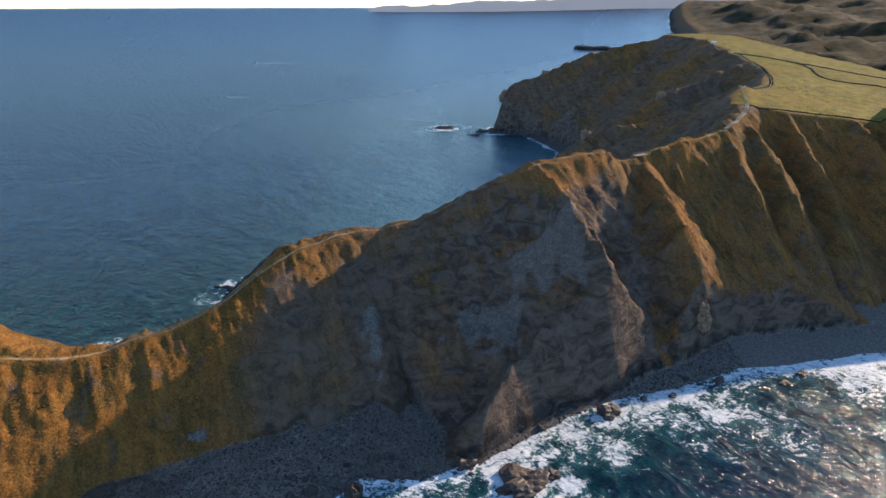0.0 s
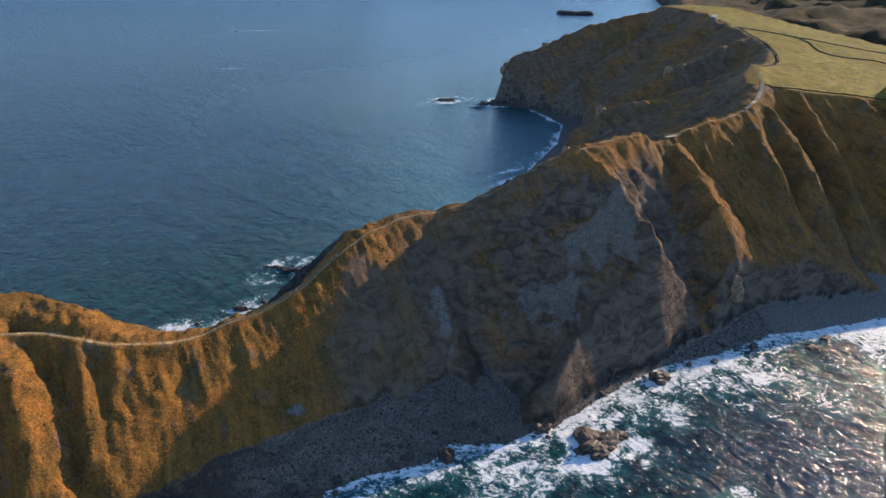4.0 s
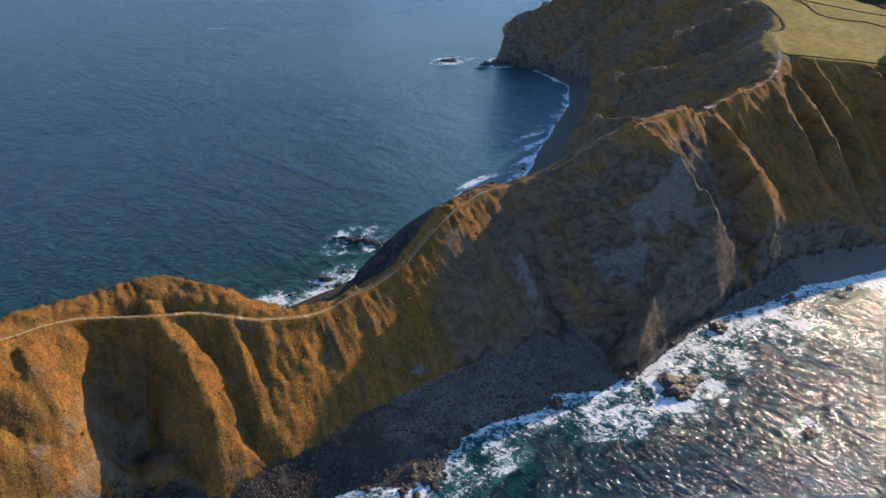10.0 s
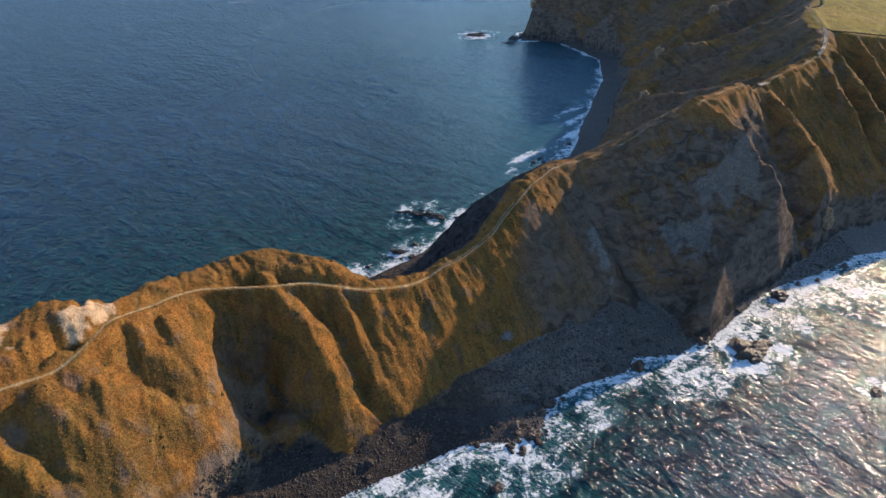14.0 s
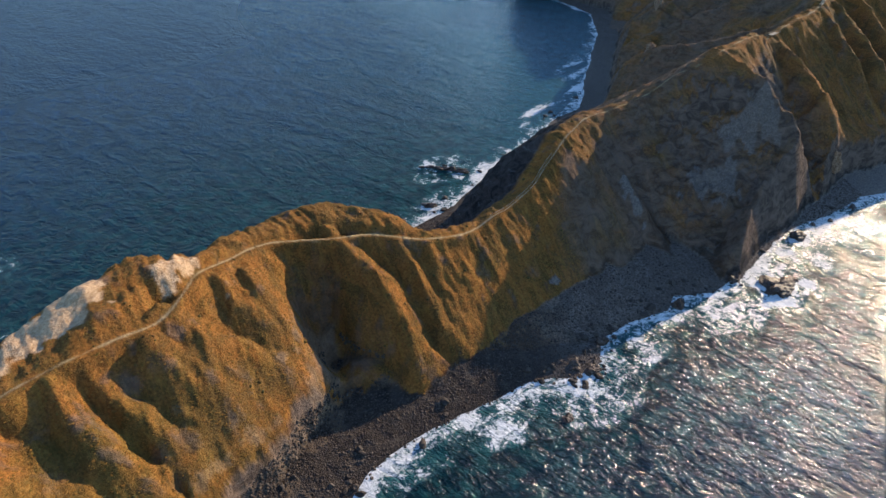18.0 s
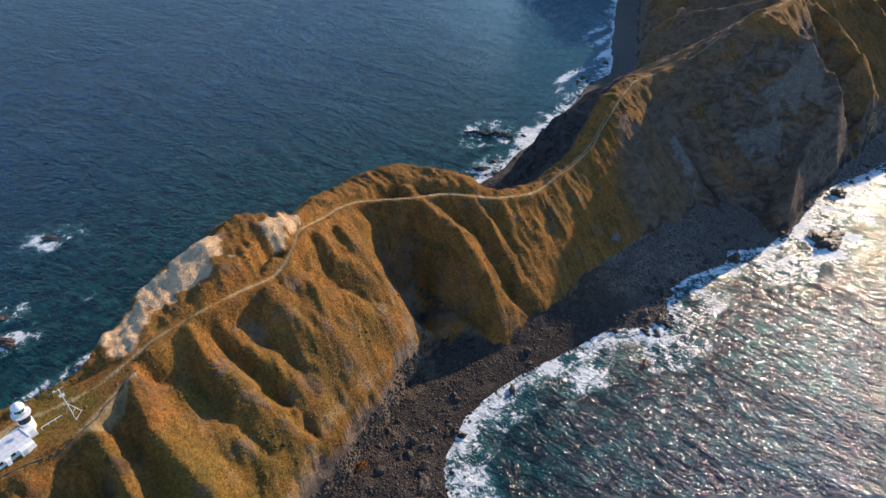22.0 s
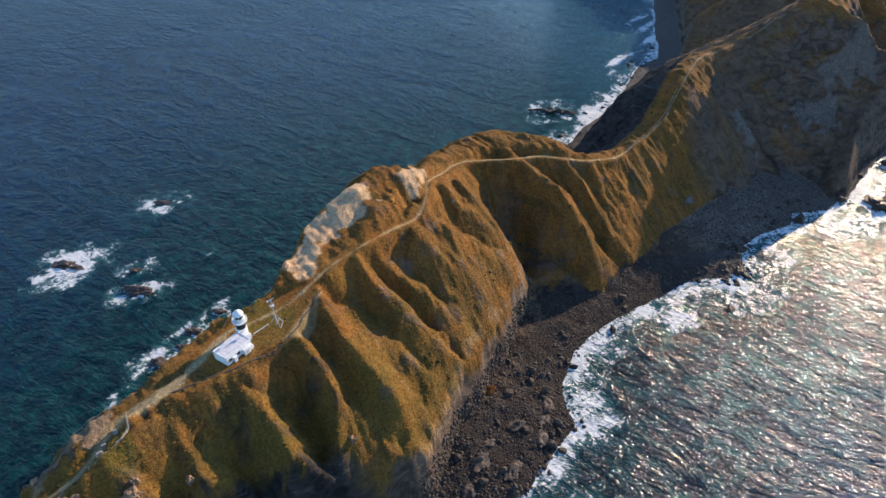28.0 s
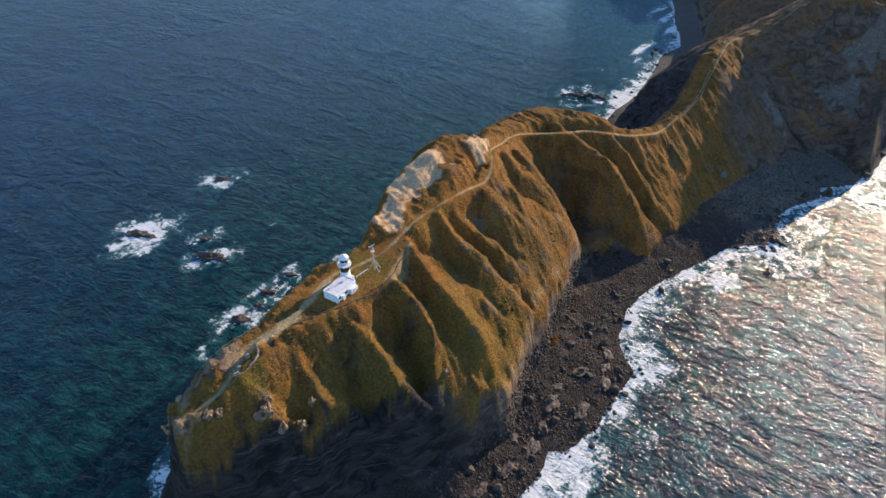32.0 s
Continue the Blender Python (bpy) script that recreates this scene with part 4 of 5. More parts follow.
for k in range(16):
    a = 2 * math.pi * k / 16
    part("post", rod((TX + 2.5 * math.cos(a), TY + 2.5 * math.sin(a), 6.9), (TX + 2.5 * math.cos(a), TY + 2.5 * math.sin(a), 7.9), 0.035), STEEL, gallery)
ring = [(TX + 2.5 * math.cos(2 * math.pi * k / 32), TY + 2.5 * math.sin(2 * math.pi * k / 32)) for k in range(33)]
for z in (7.45, 7.9):
    part("rail", joined(*[rod((*a, z), (*b, z), 0.03, 5) for a, b in zip(ring, ring[1:])]), STEEL, gallery)
part("lantern_wall", lathe([(1.62, 6.97), (1.62, 8.1), (1.7, 8.15)], 24, (TX, TY, 0)), WHITE, lighthouse, "", True)
lantern = part("lantern", lathe([(1.5, 8.15), (1.5, 9.55)], 16, (TX, TY, 0)), GLASS, lighthouse, "dark lantern glazing")
for k in range(8):
    a = 2 * math.pi * k / 8
    part("bar", rod((TX + 1.53 * math.cos(a), TY + 1.53 * math.sin(a), 8.15), (TX + 1.53 * math.cos(a), TY + 1.53 * math.sin(a), 9.55), 0.05), WHITE, lantern)
part("dome", lathe([(1.85, 9.5), (1.85, 9.65), (1.7, 10.1), (1.3, 10.55), (0.75, 10.85), (0.3, 10.95), (0.3, 11.25), (0.0, 11.35)], 24, (TX, TY, 0)), WHITE, lighthouse, "rounded white dome with a vent knob", True)

# ---- the mast behind it ----
mast = thing("signal_mast", pose(-354.2, 103.0, ground_at(-354.2, 103.0), 0, 0, 20), "white steel mast with tripod braces and a crossarm", "mast")
part("pole", rod((0, 0, -0.3), (-0.45, 0.5, 11.8), 0.16, 8), STEEL, mast)
for a, b in (((2.6, 0.4, -0.6), (-0.2, 0.25, 5.2)), ((0.4, -2.6, -0.8), (-0.2, 0.25, 5.2)), ((-2.0, 1.6, -0.6), (-0.2, 0.25, 4.4))):
    part("brace", rod(a, b, 0.10, 6), STEEL, mast)
for a, b in (((2.6, 0.4, 0.2), (0.4, -2.6, 0.2)), ((1.4, 0.35, 2.2), (0.2, -1.2, 2.2))):
    part("strut", rod(a, b, 0.07, 6), STEEL, mast)
arm = part("crossarm", rod((-1.9, 0.1, 11.2), (1.0, 0.9, 11.5), 0.12, 6), STEEL, mast)
part("lamp", box((0.7, 0.5, 0.5), (-1.7, 0.15, 11.25), 0.05), STEEL, arm)
part("platform", box((1.5, 1.3, 0.12), (-0.32, 0.35, 8.8), 0.02), STEEL, mast)
part("guard_rail", joined(rod((-1.0, -0.2, 8.9), (-1.0, -0.2, 9.9), 0.04), rod((0.35, 0.9, 8.9), (0.35, 0.9, 9.9), 0.04), rod((-1.0, -0.2, 9.9), (0.35, -0.2, 9.9), 0.04), rod((0.35, -0.2, 9.9), (0.35, 0.9, 9.9), 0.04)), STEEL, mast)
pipe = thing("handrail", pose(0, 0, 0), "white tubular handrail beside the lighthouse", "handrail")
ha, hb = Vector((-362.2, 99.0, ground_at(-362.2, 99.0))), Vector((-357.0, 102.8, ground_at(-357.0, 102.8)))
part("rail", rod(ha + Vector((0, 0, 1.1)), hb + Vector((0, 0, 1.1)), 0.12), WHITE, pipe)
for f in (0.02, 0.34, 0.66, 0.98):
    p = ha.lerp(hb, f)
    g = ground_at(p.x, p.y)
    part("post", rod((p.x, p.y, g - 0.2), (p.x, p.y, ha.lerp(hb, f).z + 1.1), 0.08), WHITE, pipe)


# ---- walls, fences, steps ----
def fence(name, line, label, mat, height=1.1, gap=3.0, rails=(0.55, 1.05), r=0.06, offset=0.0):
    ob = thing(name, pose(0, 0, 0), label, "fence")
    pts = smooth_line(line, 1.0)
    run = np.concatenate([[0], np.cumsum(np.hypot(*np.diff(pts[:, :2], axis=0).T))])
    tops = []
    for d in np.arange(0, run[-1], gap):
        x, y = np.interp(d, run, pts[:, 0]), np.interp(d, run, pts[:, 1])
        x2, y2 = np.interp(d + 0.5, run, pts[:, 0]), np.interp(d + 0.5, run, pts[:, 1])
        n = math.hypot(x2 - x, y2 - y) or 1
        x, y = x + offset * (y2 - y) / n, y - offset * (x2 - x) / n
        g = ground_at(x, y)
        part("post", rod((x, y, g - 0.3), (x, y, g + height), r, 5), mat, ob)
        tops.append(Vector((x, y, g)))
    for z in rails:
        for a, b in zip(tops, tops[1:]):
            part("rail", rod(a + Vector((0, 0, z)), b + Vector((0, 0, z)), r * 0.7, 4), mat, ob)
    return ob


fence("path_fence", PATH_RIDGE[:9], "weathered wooden handrail along the ridge path", TIMBER, 1.1, 3.0, (0.55, 1.05), 0.09, 0.9)
fence("path_fence", PATH_RIDGE[1:6], "weathered wooden handrail along the steep saddle path", TIMBER, 1.1, 3.0, (0.55, 1.05), 0.09, -0.9)
fence("rope_fence", [(-372, 106), (-367, 112), (-364.5, 120), (-359.5, 127), (-351, 132)], "low wooden rail fence on the cliff edge", TIMBER, 1.0, 2.5, (0.9,), 0.09)
fence("rope_fence", [(-424, 50), (-429.5, 56), (-427.4, 61.7), (-424.3, 64.4), (-419.6, 69), (-414, 71.3), (-409.3, 74.5), (-404.4, 77.8), (-396.6, 83)], "low wooden rail fence round the cape's end", TIMBER, 1.0, 2.5, (0.9,), 0.09)
fence("rope_fence", [(-400.8, 74.6), (-399.2, 69.4), (-400, 65), (-404, 60), (-409, 57)], "pale post and rail fence beside the lookout", TIMBER, 1.0, 2.2, (0.9,), 0.09)
fence("field_fence", [(350, 742), (400, 716), (409, 690), (398, 642), (440, 620)], "dark field fence across the meadow", TIMBER, 1.2, 5.0, (0.6, 1.1), 0.16)
fence("field_fence", [(403, 716), (450, 690), (482, 668), (520, 640)], "dark field fence across the meadow", TIMBER, 1.2, 5.0, (0.6, 1.1), 0.16)
fence("path_fence", PATH_RIDGE[18:28], "pale handrail beside the plateau path", TIMBER, 1.2, 3.0, (0.6, 1.1), 0.14, 1.0)


def low_wall(name, line, height, thick, label, mat):
    pts = smooth_line(line, 1.0)
    bm = bmesh.new()
    rows = []
    for k, (x, y) in enumerate(pts):
        d = pts[min(k + 1, len(pts) - 1)] - pts[max(k - 1, 0)]
        n = Vector((-d[1], d[0], 0)).normalized() * thick / 2
        g = ground_at(x, y)
        rows.append([bm.verts.new((x + s * n.x, y + s * n.y, z)) for s, z in ((1, g - 0.8), (1, g + height), (-1, g + height), (-1, g - 0.8))])
    for a, b in zip(rows, rows[1:]):
        for k in range(4):
            bm.faces.new((a[k], a[(k + 1) % 4], b[(k + 1) % 4], b[k]))
    bm.faces.new(rows[0]), bm.faces.new(rows[-1][::-1])
    return tagged(part(name, bm, mat), label, "wall")


low_wall("retaining_wall", [(-388, 79), (-377, 82.5), (-366, 86), (-352.3, 94), (-345, 103.5), (-337.5, 116)], 0.3, 0.35, "low dark timber edging along the lighthouse yard", EDGING)
low_wall("kerb_wall", [(-400.2, 72), (-399, 68.5), (-400.4, 64.6), (-402.2, 63.6)], 0.5, 0.4, "low pale stone wall beside the lookout grass", CONCRETE)
for x, y, w, h in ((-402.6, 67.4, 1.1, 1.3), (-405.4, 63.6, 1.3, 1.5), (-406.2, 60.8, 1.6, 0.7)):
    marker = thing("stone_marker", pose(x, y, ground_at(x, y) - 0.1, 0, 0, 30), "small pale stone marker on the lookout grass", "marker")
    part("plinth", box((w + 0.5, 1.0, 0.35), (0, 0, 0), 0.04), CONCRETE, marker)
    part("stone", box((w, 0.6, h), (0, 0, 0.35), 0.06), CONCRETE, marker)

# the long wooden stair up to the meadow, and the pale deck of the lookout
stair = thing("stairs", pose(0, 0, 0), "long pale timber stairs climbing to the meadow", "stairs")
run = [p for p in TRAIL_RIDGE if 196 < p[0] < 236 and p[1] < 475]
for k, p in enumerate(run):
    q = run[min(k + 1, len(run) - 1)]
    a = math.atan2(run[min(k + 1, len(run) - 1)][1] - run[max(k - 1, 0)][1], run[min(k + 1, len(run) - 1)][0] - run[max(k - 1, 0)][0])
    for f in (0.0, 0.5):
        part("step", box((0.95, 2.6, 0.22), (p[0] + f * (q[0] - p[0]), p[1] + f * (q[1] - p[1]), p[2] + f * (q[2] - p[2]) + 0.25), 0.0, a), TIMBER, stair)
deck = thing("lookout_deck", pose(128.5, 384.0, ground_at(128.5, 384.0) + 0.3, 0, 0, 28), "pale timber lookout deck with a railing", "deck")
for k in range(12):
    part("plank", box((0.95, 3.4, 0.12), (-6 + k * 1.0, 0, 0)), TIMBER, deck)
for y in (-1.6, 1.6):
    part("rail", rod((-6.4, y, 1.1), (5.4, y, 1.1), 0.08), TIMBER, deck)
    for k in range(7):
        part("post", rod((-6.4 + k * 1.96, y, -1.2), (-6.4 + k * 1.96, y, 1.1), 0.08), TIMBER, deck)
hut = thing("shelter", pose(344, 784, ground_at(344, 784) - 0.1, 0, 0, 35), "small pale shelter on the hilltop", "shelter")
part("wall", box((6, 4, 2.6), (0, 0, 0), 0.05), WHITE, hut)
part("roof", joined(box((6.8, 2.7, 0.2), (0, 1.2, 2.75)), box((6.8, 2.7, 0.2), (0, -1.2, 2.75))), ROOFING, hut, "shallow pale roof")
part("doorway", box((1.2, 0.1, 2.0), (0, -2.03, 0.05)), BLACK, hut, "dark doorway")


# ---- rocks that stand in the sea and on the slopes ----
def rock(name, x, y, r, high, label, mat, seed, stretch=1.6, turn=20, base=None, detail=4, rough=0.42, category="rock", group=""):
    ob = new(name, stone_mesh(name, mat, seed, detail, rough, 1.0))
    g = ground_at(x, y) if base is None else base
    ob.matrix_world = pose(x, y, g, 0, 0, turn) @ Matrix.Diagonal((r * stretch, r / stretch**0.5, high, 1))
    return tagged(ob, label, category, group)


SEA_ROCKS = [(-480, 262, 4.5, 1.6, 1.6), (-473, 258, 3.0, 1.2, 1.4), (-439, 247, 2.4, 0.9, 1.5), (-434, 227, 5.2, 2.6, 1.6), (-431, 318, 3.0, 0.9, 1.8), (-404, 187, 3.0, 1.5, 1.4), (-419, 169, 3.2, 1.6, 1.4), (-409, 177, 2.2, 1.3, 1.3), (-391, 199, 2.8, 1.6, 1.5), (-116, 382, 3.4, 2.6, 1.6), (-123, 387, 3.0, 3.0, 1.3), (-130, 389, 3.2, 2.8, 1.5), (-138, 394, 2.6, 2.0, 1.4), (-145, 395, 1.8, 1.4, 1.5), (-127, 394, 1.6, 1.5, 1.3), (-151, 337, 3.6, 2.4, 1.5), (-142, 329, 2.2, 1.6, 1.2), (28, 958, 8, 3.0, 2.0), (38, 968, 5, 2.4, 1.6), (85, 930, 6, 5.0, 1.3), (72, 905, 5, 1.6, 2.2), (645, 2490, 34, 17, 1.9)]
for n, (x, y, r, high, stretch) in enumerate(SEA_ROCKS):
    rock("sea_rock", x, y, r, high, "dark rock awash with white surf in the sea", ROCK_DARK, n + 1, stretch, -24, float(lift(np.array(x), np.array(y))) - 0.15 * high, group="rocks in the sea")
for n, (x, y, r, high, stretch) in enumerate([(30, 202, 8.5, 4.4, 1.35), (43, 206, 2.6, 2.0, 1.2), (77, 247, 5.5, 3.6, 1.2), (-36, 199, 3.0, 4.5, 1.0), (-90, 181, 3.2, 3.5, 1.1), (8, 213, 3.0, 4.0, 1.2), (76, 163, 3.0, 1.6, 1.4), (-127, 137, 2.6, 1.5, 1.2), (-104, 163, 3.4, 2.6, 1.3), (-112, 167, 3.8, 2.8, 1.2), (-119, 171, 3.0, 2.4, 1.3), (-97, 176, 2.6, 2.2, 1.2), (112, 259, 2.2, 1.6, 1.3), (140, 271, 2.6, 1.6, 1.4), (172, 268, 2.4, 1.5, 1.3), (185, 276, 2.8, 1.8, 1.4)]):
    rock("shore_rock", x, y, r, high, "large dark boulder in the surf below the cliffs", ROCK_DARK, n + 31, stretch, 25, -0.3, group="rocks along the surf")
for n, (x, y, r, high, stretch, turn) in enumerate([(-284, 76, 5.0, 2.0, 1.4, 40), (-272, 70, 4.4, 2.2, 1.5, 50), (-256, 82, 4.6, 2.0, 1.3, 60), (-264, 90, 3.8, 1.8, 1.4, 30), (-246, 98, 4.2, 1.9, 1.4, 70), (-300, 58, 4.4, 2.0, 1.5, 45), (-313, 50, 4.6, 1.9, 1.5, 40), (-278, 84, 3.4, 1.7, 1.2, 10), (-292, 66, 4.0, 2.1, 1.3, 75), (-251, 91, 3.2, 1.6, 1.3, 20), (-327, 44, 4.0, 1.8, 1.4, 30), (-306, 64, 3.0, 1.6, 1.2, 80)]):
    rock("reef_ledge", x, y, 0.7 * r, 0.4 * high, "broken dark reef ledge at the foot of the cape", ROCK_DARK, n + 51, stretch, turn, group="reef ledges")
for n, (x, y, r, high) in enumerate([(-398, 51, 1.7, 3.2), (-398, 54.5, 1.2, 2.0), (-415.6, 50, 1.3, 2.2), (-423.5, 48.5, 1.4, 2.6), (-421, 51, 1.0, 1.6), (-400.8, 50.5, 1.4, 2.4), (-394.4, 49.5, 1.3, 2.4), (-388.5, 51.5, 1.5, 2.6), (-384.5, 57, 1.1, 2.0), (-430, 56, 1.5, 2.2), (-429, 62.5, 1.2, 1.6), (-412.5, 51, 1.2, 2.0), (-425, 60, 1.1, 1.4), (-334, 69, 1.2, 2.0)]):
    rock("rock_outcrop", x, y, r, high, "warm weathered rock knob on the cliff edge", ROCK_WARM, n + 71, 1.1, 40 * n, ground_at(x, y) + 0.2, 3, 0.5, "rock", "rock knobs at the cape's end")
for n, (x, y, r, high) in enumerate([(147, 588, 4.5, 8), (88, 488, 3.8, 8), (239, 657, 4.5, 7), (141, 300, 3.6, 9), (116, 940, 6, 9), (178, 957, 4, 5)]):
    rock("rock_pinnacle", x, y, r, high, "weathered rock pinnacle on the steep slope", ROCK_WARM, n + 91, 1.0, 30 * n, ground_at(x, y) - 0.3 * high, 4, 0.5, "rock", "pinnacles on the slopes")

# ---- boulders and shingle on the south beach ----
rng = np.random.default_rng(11)
BOULDER_MESHES = [stone_mesh("boulder", BOULDERS, 120 + n, 2, 0.34, 0.8) for n in range(8)]


def beach_spots(count, low, high, x0, x1, y0, y1):
    """Places on the beach whose way from the water lies between low and high metres."""
    spots = []
    while len(spots) < count:
        x, y = rng.uniform(x0, x1), rng.uniform(y0, y1)
        i, j = int(np.searchsorted(XS, x)), int(np.searchsorted(YS, y))
        if low < SHORE[i, j] < high and FOOT[i, j] < 4 and BEACH[i, j] > 0.35:
            spots.append((x, y))
    return spots


spots = beach_spots(95, -6, 14, -345, 130, 30, 300) + beach_spots(75, -5, 30, -335, -225, 35, 130) + beach_spots(50, -8, 9, -135, -80, 150, 200) + beach_spots(50, -14, 3, -190, 40, 285, 520) + beach_spots(25, -10, 3, -440, -340, 100, 215)
for n, (x, y) in enumerate(spots):
    r = float(np.clip(rng.lognormal(0.05, 0.45), 0.5, 2.6))
    ob = new("boulder", BOULDER_MESHES[n % 8])
    ob.matrix_world = pose(x, y, max(ground_at(x, y), -0.3) + 0.1 * r, 0, 0, rng.uniform(0, 360)) @ Matrix.Diagonal((r * rng.uniform(0.8, 1.4), r * rng.uniform(0.7, 1.1), r * rng.uniform(0.7, 1.2), 1))
    tagged(ob, "dark sea-worn boulder on the shingle beach", "boulder", "boulders on the beach")


def scatter(name, base, faces, spots, sizes, lean, mat, label, category, squash):
    """Many small alike pieces as one mesh."""
    count, k = len(spots), len(base)
    turn = rng.uniform(0, 2 * np.pi, count)
    c, s = np.cos(turn)[:, None], np.sin(turn)[:, None]
    b = base[None] * (1 + lean * rng.uniform(-1, 1, (count, k, 3)))
    x = (b[:, :, 0] * c - b[:, :, 1] * s) * sizes[:, None] + spots[:, 0:1]
    y = (b[:, :, 0] * s + b[:, :, 1] * c) * sizes[:, None] + spots[:, 1:2]
    z = b[:, :, 2] * sizes[:, None] * squash + spots[:, 2:3]
    verts = np.stack([x, y, z], -1).reshape(-1, 3)
    tris = (faces[None] + (np.arange(count) * k)[:, None, None]).reshape(-1, 3)
    mesh = bpy.data.meshes.new(name)
    mesh.vertices.add(len(verts))
    mesh.vertices.foreach_set("co", verts.ravel())
    mesh.loops.add(tris.size)
    mesh.loops.foreach_set("vertex_index", tris.ravel())
    mesh.polygons.add(len(tris))
    mesh.polygons.foreach_set("loop_start", np.arange(len(tris)) * 3)
    mesh.update(calc_edges=True)
    mesh.materials.append(mat)
    return tagged(new(name, mesh), label, category, kind="stuff")


def cells(mask, count):
    """Random places inside the marked cells of the ground, by area, with their heights."""
    area = np.outer(np.gradient(XS), np.gradient(YS)) * mask
    pick = rng.choice(area.size, count, p=(area / area.sum()).ravel())
    i, j = np.unravel_index(pick, area.shape)
    x = XS[i] + rng.uniform(-0.5, 0.5, count) * np.gradient(XS)[i]
    y = YS[j] + rng.uniform(-0.5, 0.5, count) * np.gradient(YS)[j]
    gx, gy = np.gradient(GZ, XS, YS)
    return np.column_stack([x, y, GZ[i, j] + gx[i, j] * (x - XS[i]) + gy[i, j] * (y - YS[j])])


bm = bmesh.new()
bmesh.ops.create_icosphere(bm, subdivisions=1, radius=1.0)
ICO = np.array([v.co[:] for v in bm.verts])
ICO_FACES = np.array([[v.index for v in f.verts] for f in bm.faces])
bm.free()
beach_mask = (SHORE > -2) & (SHORE < 60) & (BEACH > 0.5) & (GX > -345) & (GX < 160) & (GY < 320)
spots = cells(beach_mask, 28000)
scatter("shingle", ICO, ICO_FACES, spots, np.clip(rng.lognormal(-1.4, 0.5, len(spots)), 0.12, 0.8), 0.25, STONES, "dark rounded stones of the shingle beach", "stones", 0.7)

# ---- broken rock on the cliffs ----
CLIFF_ROCK = varied("cliff_rock", [(0.045, 0.036, 0.031), (0.08, 0.061, 0.049), (0.115, 0.088, 0.068), (0.06, 0.046, 0.038)])
steep = np.clip((slope - 1.6) / 0.8, 0, 1) * slope * (GX < -205) * (GX > -325) * (GZ < 16) * (GY < 0.81 * (GX + 436) + 45) * (BEACH < 0.5) * (GZ > 1)
spots = cells(steep, 1500)
scatter("cliff_rubble", ICO, ICO_FACES, spots, np.clip(rng.lognormal(-0.8, 0.45, len(spots)), 0.2, 1.0), 0.5, CLIFF_ROCK, "broken brown rock on the low cliffs above the beach", "rocks", 0.9)

# ---- growth on the slopes ----
TUFT = np.array([(0, 0, 1.0)] + [(math.cos(a), math.sin(a), -0.25) for a in np.arange(5) * 2 * math.pi / 5])
TUFT_FACES = np.array([(0, k + 1, (k + 1) % 5 + 1) for k in range(5)])
grassy = (ROCK_AND_SHADE < 0.35) & (SAND < 0.2) & (EARTH < 0.2) & (BEACH < 0.3) & (GZ > 3) & (FLAT < 0) & (GX < 20)
spots = cells(grassy, 60000)
scatter("grass_tufts", TUFT, TUFT_FACES, spots, np.clip(rng.lognormal(-1.25, 0.4, len(spots)), 0.12, 0.7), 0.45, TUFTS, "dry golden grass tufts on the slopes", "grass", 0.26)
spots = cells(grassy * np.clip(fbm(GX * 0.05, GY * 0.05, 3, 2) + 0.05, 0, 1), 260)
SHRUBS = varied("low_shrubs", [(0.055, 0.050, 0.016), (0.085, 0.062, 0.018), (0.12, 0.07, 0.02), (0.15, 0.06, 0.02)])
scatter("low_shrubs", ICO, ICO_FACES, spots, np.clip(rng.lognormal(-0.5, 0.35, len(spots)), 0.3, 1.3), 0.4, SHRUBS, "low dark shrubs among the grass", "shrubs", 0.6)
spots = cells((FLAT > -4) & (INLAND < 0) & (GY < 1000) & (GX < 700) & (EARTH < 0.2), 4000)
MEADOW_TUFTS = varied("meadow_grass", [(0.13, 0.10, 0.02), (0.22, 0.155, 0.033), (0.26, 0.18, 0.04), (0.09, 0.075, 0.018)])
scatter("meadow_tufts", TUFT, TUFT_FACES, spots, np.clip(rng.lognormal(-0.6, 0.4, len(spots)), 0.3, 1.2), 0.45, MEADOW_TUFTS, "yellow-green meadow grass on the plateau", "grass", 0.45)

# the russet bush on the beach below the cliff
ORANGE = varied("russet_leaves", [(0.20, 0.075, 0.015), (0.30, 0.12, 0.022), (0.26, 0.10, 0.02), (0.15, 0.06, 0.014)])
bush = thing("bush", pose(-270, 109.7, ground_at(-270, 109.7)), "rounded russet bush on the shingle below the cliff", "bush")
rb = random.Random(4)
for k in range(5):
    a = 1.26 * k
    part("branch", rod((0, 0, -0.2), (1.6 * math.cos(a), 1.6 * math.sin(a), 1.3), 0.07, 5), TIMBER, bush)
crown = bmesh.new()
for k in range(420):
    a, q, h = rb.uniform(0, 6.283), rb.random() ** 0.5, rb.random()
    lump = 0.75 + 0.25 * math.sin(3 * a + 1)
    x, y, z = 3.4 * q * lump * math.cos(a), 2.6 * q * lump * math.sin(a), 0.25 + 2.0 * h * (1 - 0.8 * q * q)
    d = [Vector((rb.gauss(0, 0.3), rb.gauss(0, 0.3), rb.gauss(0, 0.2))) for _ in range(4)]
    v = [crown.verts.new(Vector((x, y, z)) + e) for e in d]
    for f in ((0, 1, 2), (0, 2, 3), (0, 3, 1), (1, 3, 2)):
        crown.faces.new([v[i] for i in f])
part("crown", crown, ORANGE, bush)

# ---- dark hedges and ditches across the meadow ----
HEDGE = varied("hedge_scrub", [(0.03, 0.028, 0.012), (0.05, 0.042, 0.016), (0.07, 0.05, 0.02), (0.04, 0.034, 0.018)])
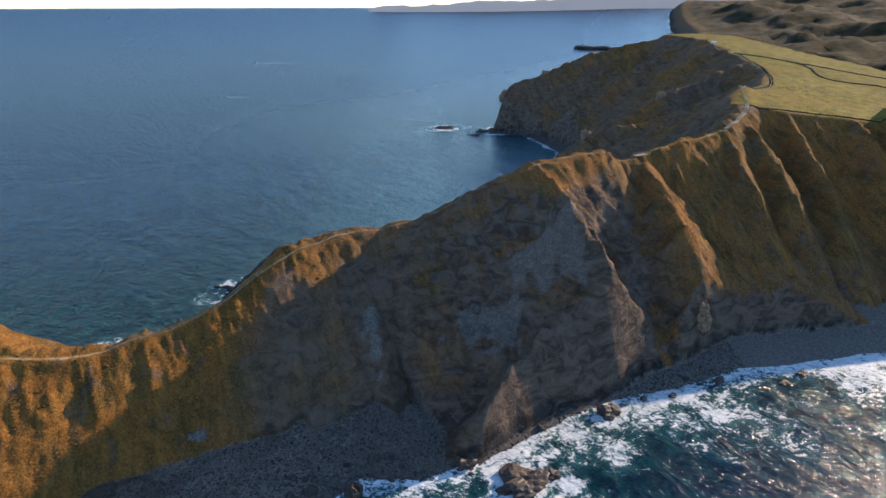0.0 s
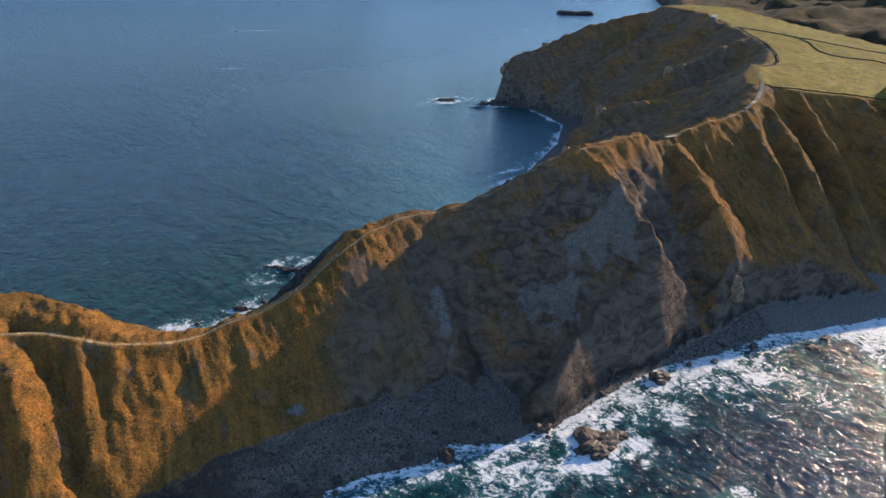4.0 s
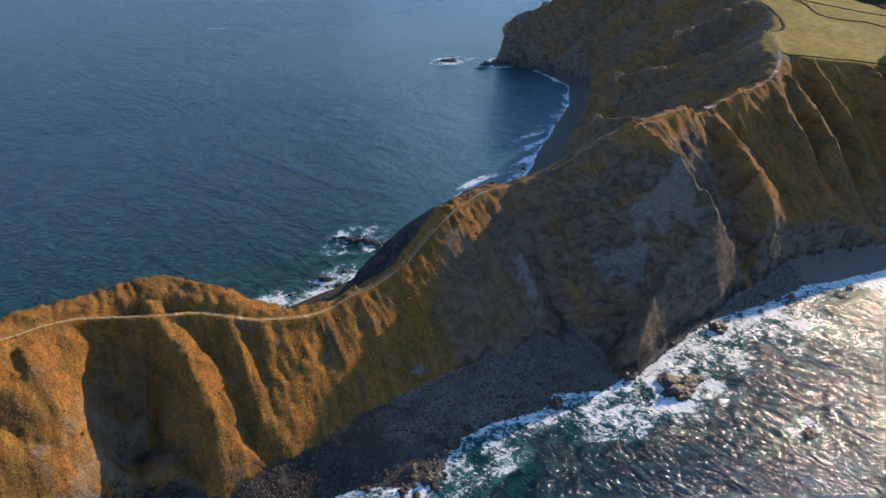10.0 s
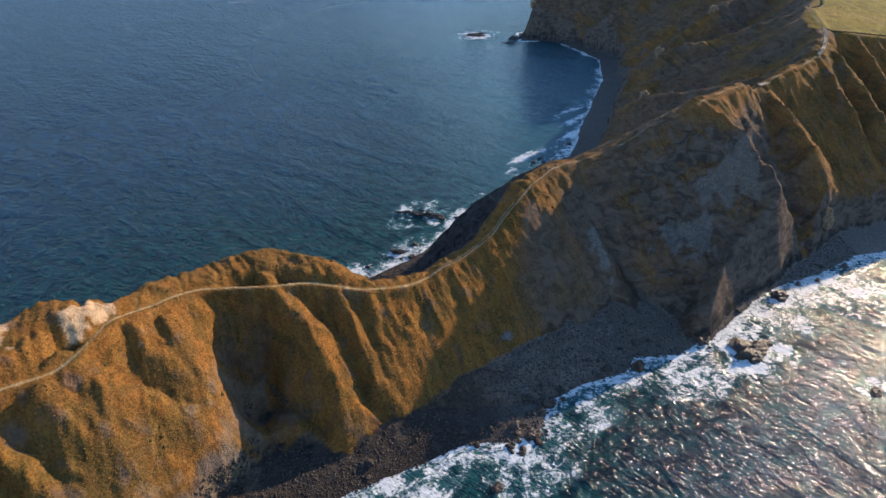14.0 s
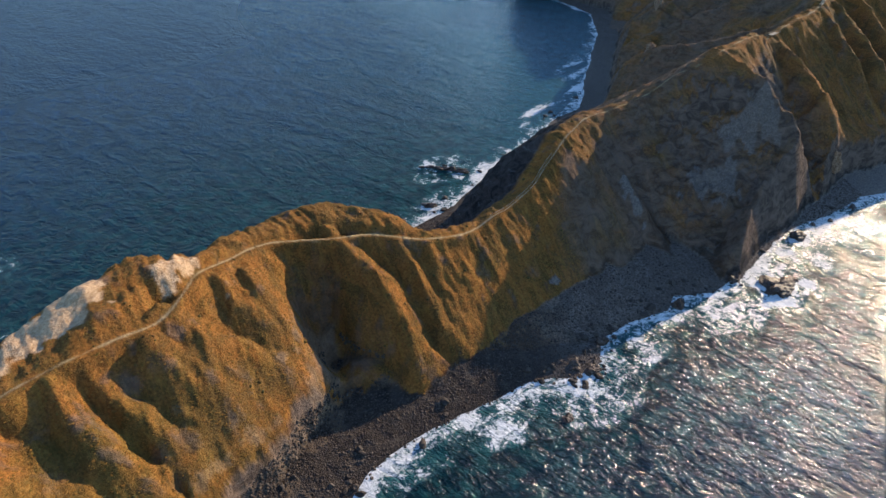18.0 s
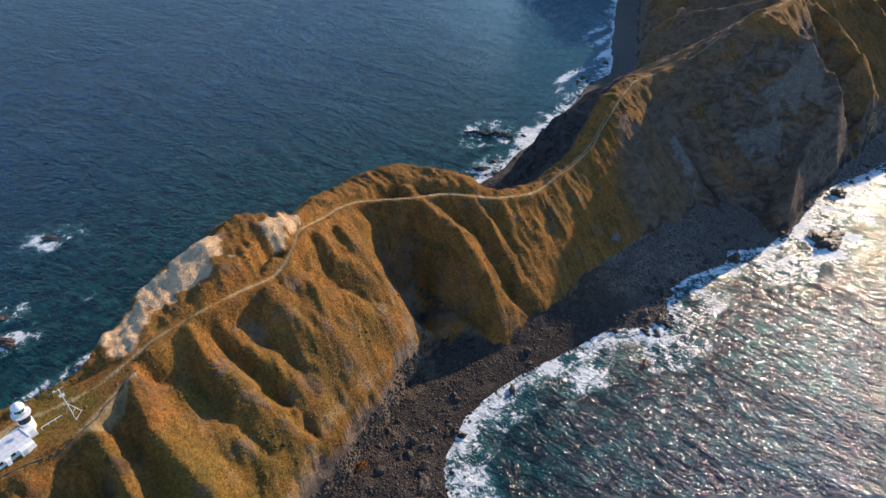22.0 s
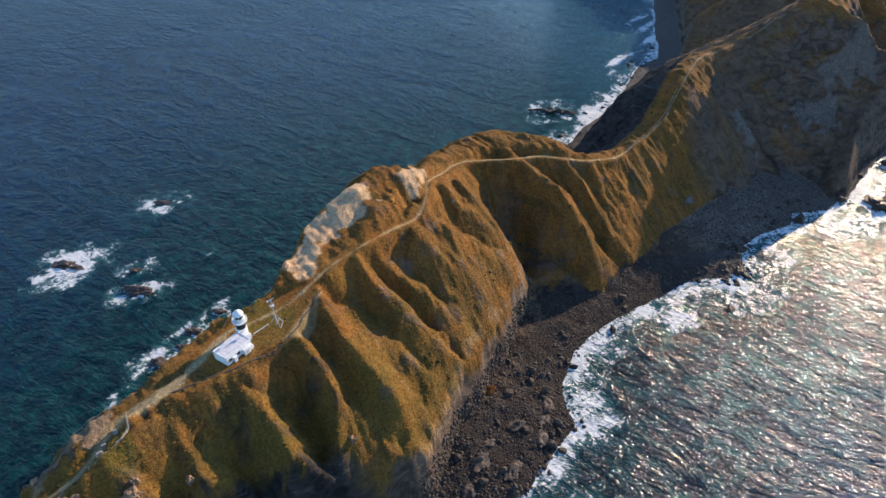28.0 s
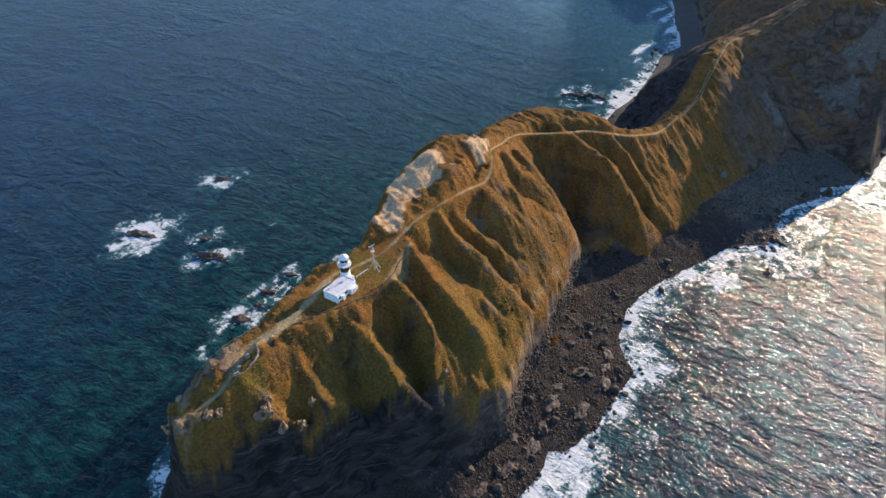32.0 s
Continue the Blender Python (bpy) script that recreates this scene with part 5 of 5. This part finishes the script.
for line, wide in (([(350, 742), (400, 716), (409, 690), (398, 642), (440, 620)], 2.2), ([(403, 716), (450, 690), (482, 668), (520, 640), (580, 600)], 2.0), ([(262, 536), (300, 566), (326, 612), (343, 662), (349, 705), (354, 745)], 1.6), ([(236, 470), (262, 470), (300, 468), (372, 457)], 1.2), ([(440, 620), (470, 560), (520, 530)], 1.4), ([(354, 800), (362, 840), (352, 900)], 2.0)):
    pts = smooth_line(line, 1.1)
    pts = np.repeat(pts, 4, axis=0) + rng.normal(0, 0.35 * wide, (len(pts) * 4, 2))
    spots = np.column_stack([pts, [ground_at(x, y) + 0.2 for x, y in pts]])
    scatter("hedge", ICO, ICO_FACES, spots, np.clip(rng.lognormal(-0.5, 0.3, len(spots)), 0.3, 1.1), 0.35, HEDGE, "low dark hedge between the meadow fields", "hedge", 0.7)


# ---- boats far out ----
def boat(x, y, length, turn):
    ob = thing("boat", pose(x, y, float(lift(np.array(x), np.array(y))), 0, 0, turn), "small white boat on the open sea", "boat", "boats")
    bm = bmesh.new()
    rows = []
    for f, half, low in ((0, 0.16, -0.02), (0.35, 0.18, -0.03), (0.75, 0.13, -0.02), (1.0, 0.01, 0.06)):
        rows.append([bm.verts.new((length * (0.5 - f), s * half * length * w, z * length)) for s, w, z in ((1, 1, 0.12 + 0.06 * f), (1, 0.6, low), (-1, 0.6, low), (-1, 1, 0.12 + 0.06 * f))])
    for a, b in zip(rows, rows[1:]):
        for k in range(4):
            bm.faces.new((a[k], b[k], b[(k + 1) % 4], a[(k + 1) % 4]))
    bm.faces.new(rows[0]), bm.faces.new(rows[-1][::-1])
    part("hull", bm, HULL, ob)
    part("cabin", box((0.28 * length, 0.2 * length, 0.2 * length), (0.08 * length, 0, 0.12 * length), 0.02 * length), HULL, ob)


def wake(x, y, length, wide, turn):
    """A streak of foam behind a boat."""
    bm = bmesh.new()
    rows = []
    for k in range(25):
        f = k / 24
        half = wide * (0.25 + 0.75 * f ** 0.6) * (0.7 + 0.5 * noise.noise(Vector((k * 0.7, x, 0)))) * (1 - 0.7 * f)
        px, py = x + length * f * math.cos(turn), y + length * f * math.sin(turn)
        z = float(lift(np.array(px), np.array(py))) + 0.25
        rows.append([bm.verts.new((px - s * half * math.sin(turn), py + s * half * math.cos(turn), z)) for s in (1, -1)])
    for a, b in zip(rows, rows[1:]):
        bm.faces.new((a[1], a[0], b[0], b[1]))
    tagged(part("wake", bm, FOAM_WHITE), "thin white wake trailing behind a boat", "wake", kind="stuff")


FOAM_WHITE = plain("foam", (0.45, 0.48, 0.5), (0.75, 0.75, 0.75), 0.2, 0.8, 0.3, 0.1)
wake(-500, 2044, 150, 9, 0.1)
wake(-382, 1304, 45, 4, 0.1)
boat(-507, 2043, 13, 10)
boat(-385, 1303, 7, 20)
boat(-1675, 3749, 16, 30)

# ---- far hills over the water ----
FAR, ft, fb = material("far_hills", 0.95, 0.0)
# distance haze put into the hills as a faint blue glow of their own
haze_glow = blend(ft, noise_at(ft, place(ft), 0.006, 4), (0.125, 0.14, 0.18), (0.155, 0.165, 0.20))
ft.links.new(haze_glow, fb.inputs["Emission Color"])
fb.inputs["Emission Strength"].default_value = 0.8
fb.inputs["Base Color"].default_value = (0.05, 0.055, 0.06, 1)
hx, hy = axis((-320, 3000, 22, 22)), axis((4330, 4560, 23, 23))
FX, FY = np.meshgrid(hx, hy, indexing="ij")
rise = np.clip((FX + 320) / 260, 0, 1) ** 0.6 * (34 + 60 * np.clip((FX + 100) / 1500, 0, 1) + 42 * fbm(FX * 0.004, FY * 0.002, 5, 3)) * np.sin(np.clip((FY - 4330) / 230, 0, 1) * math.pi) ** 0.6
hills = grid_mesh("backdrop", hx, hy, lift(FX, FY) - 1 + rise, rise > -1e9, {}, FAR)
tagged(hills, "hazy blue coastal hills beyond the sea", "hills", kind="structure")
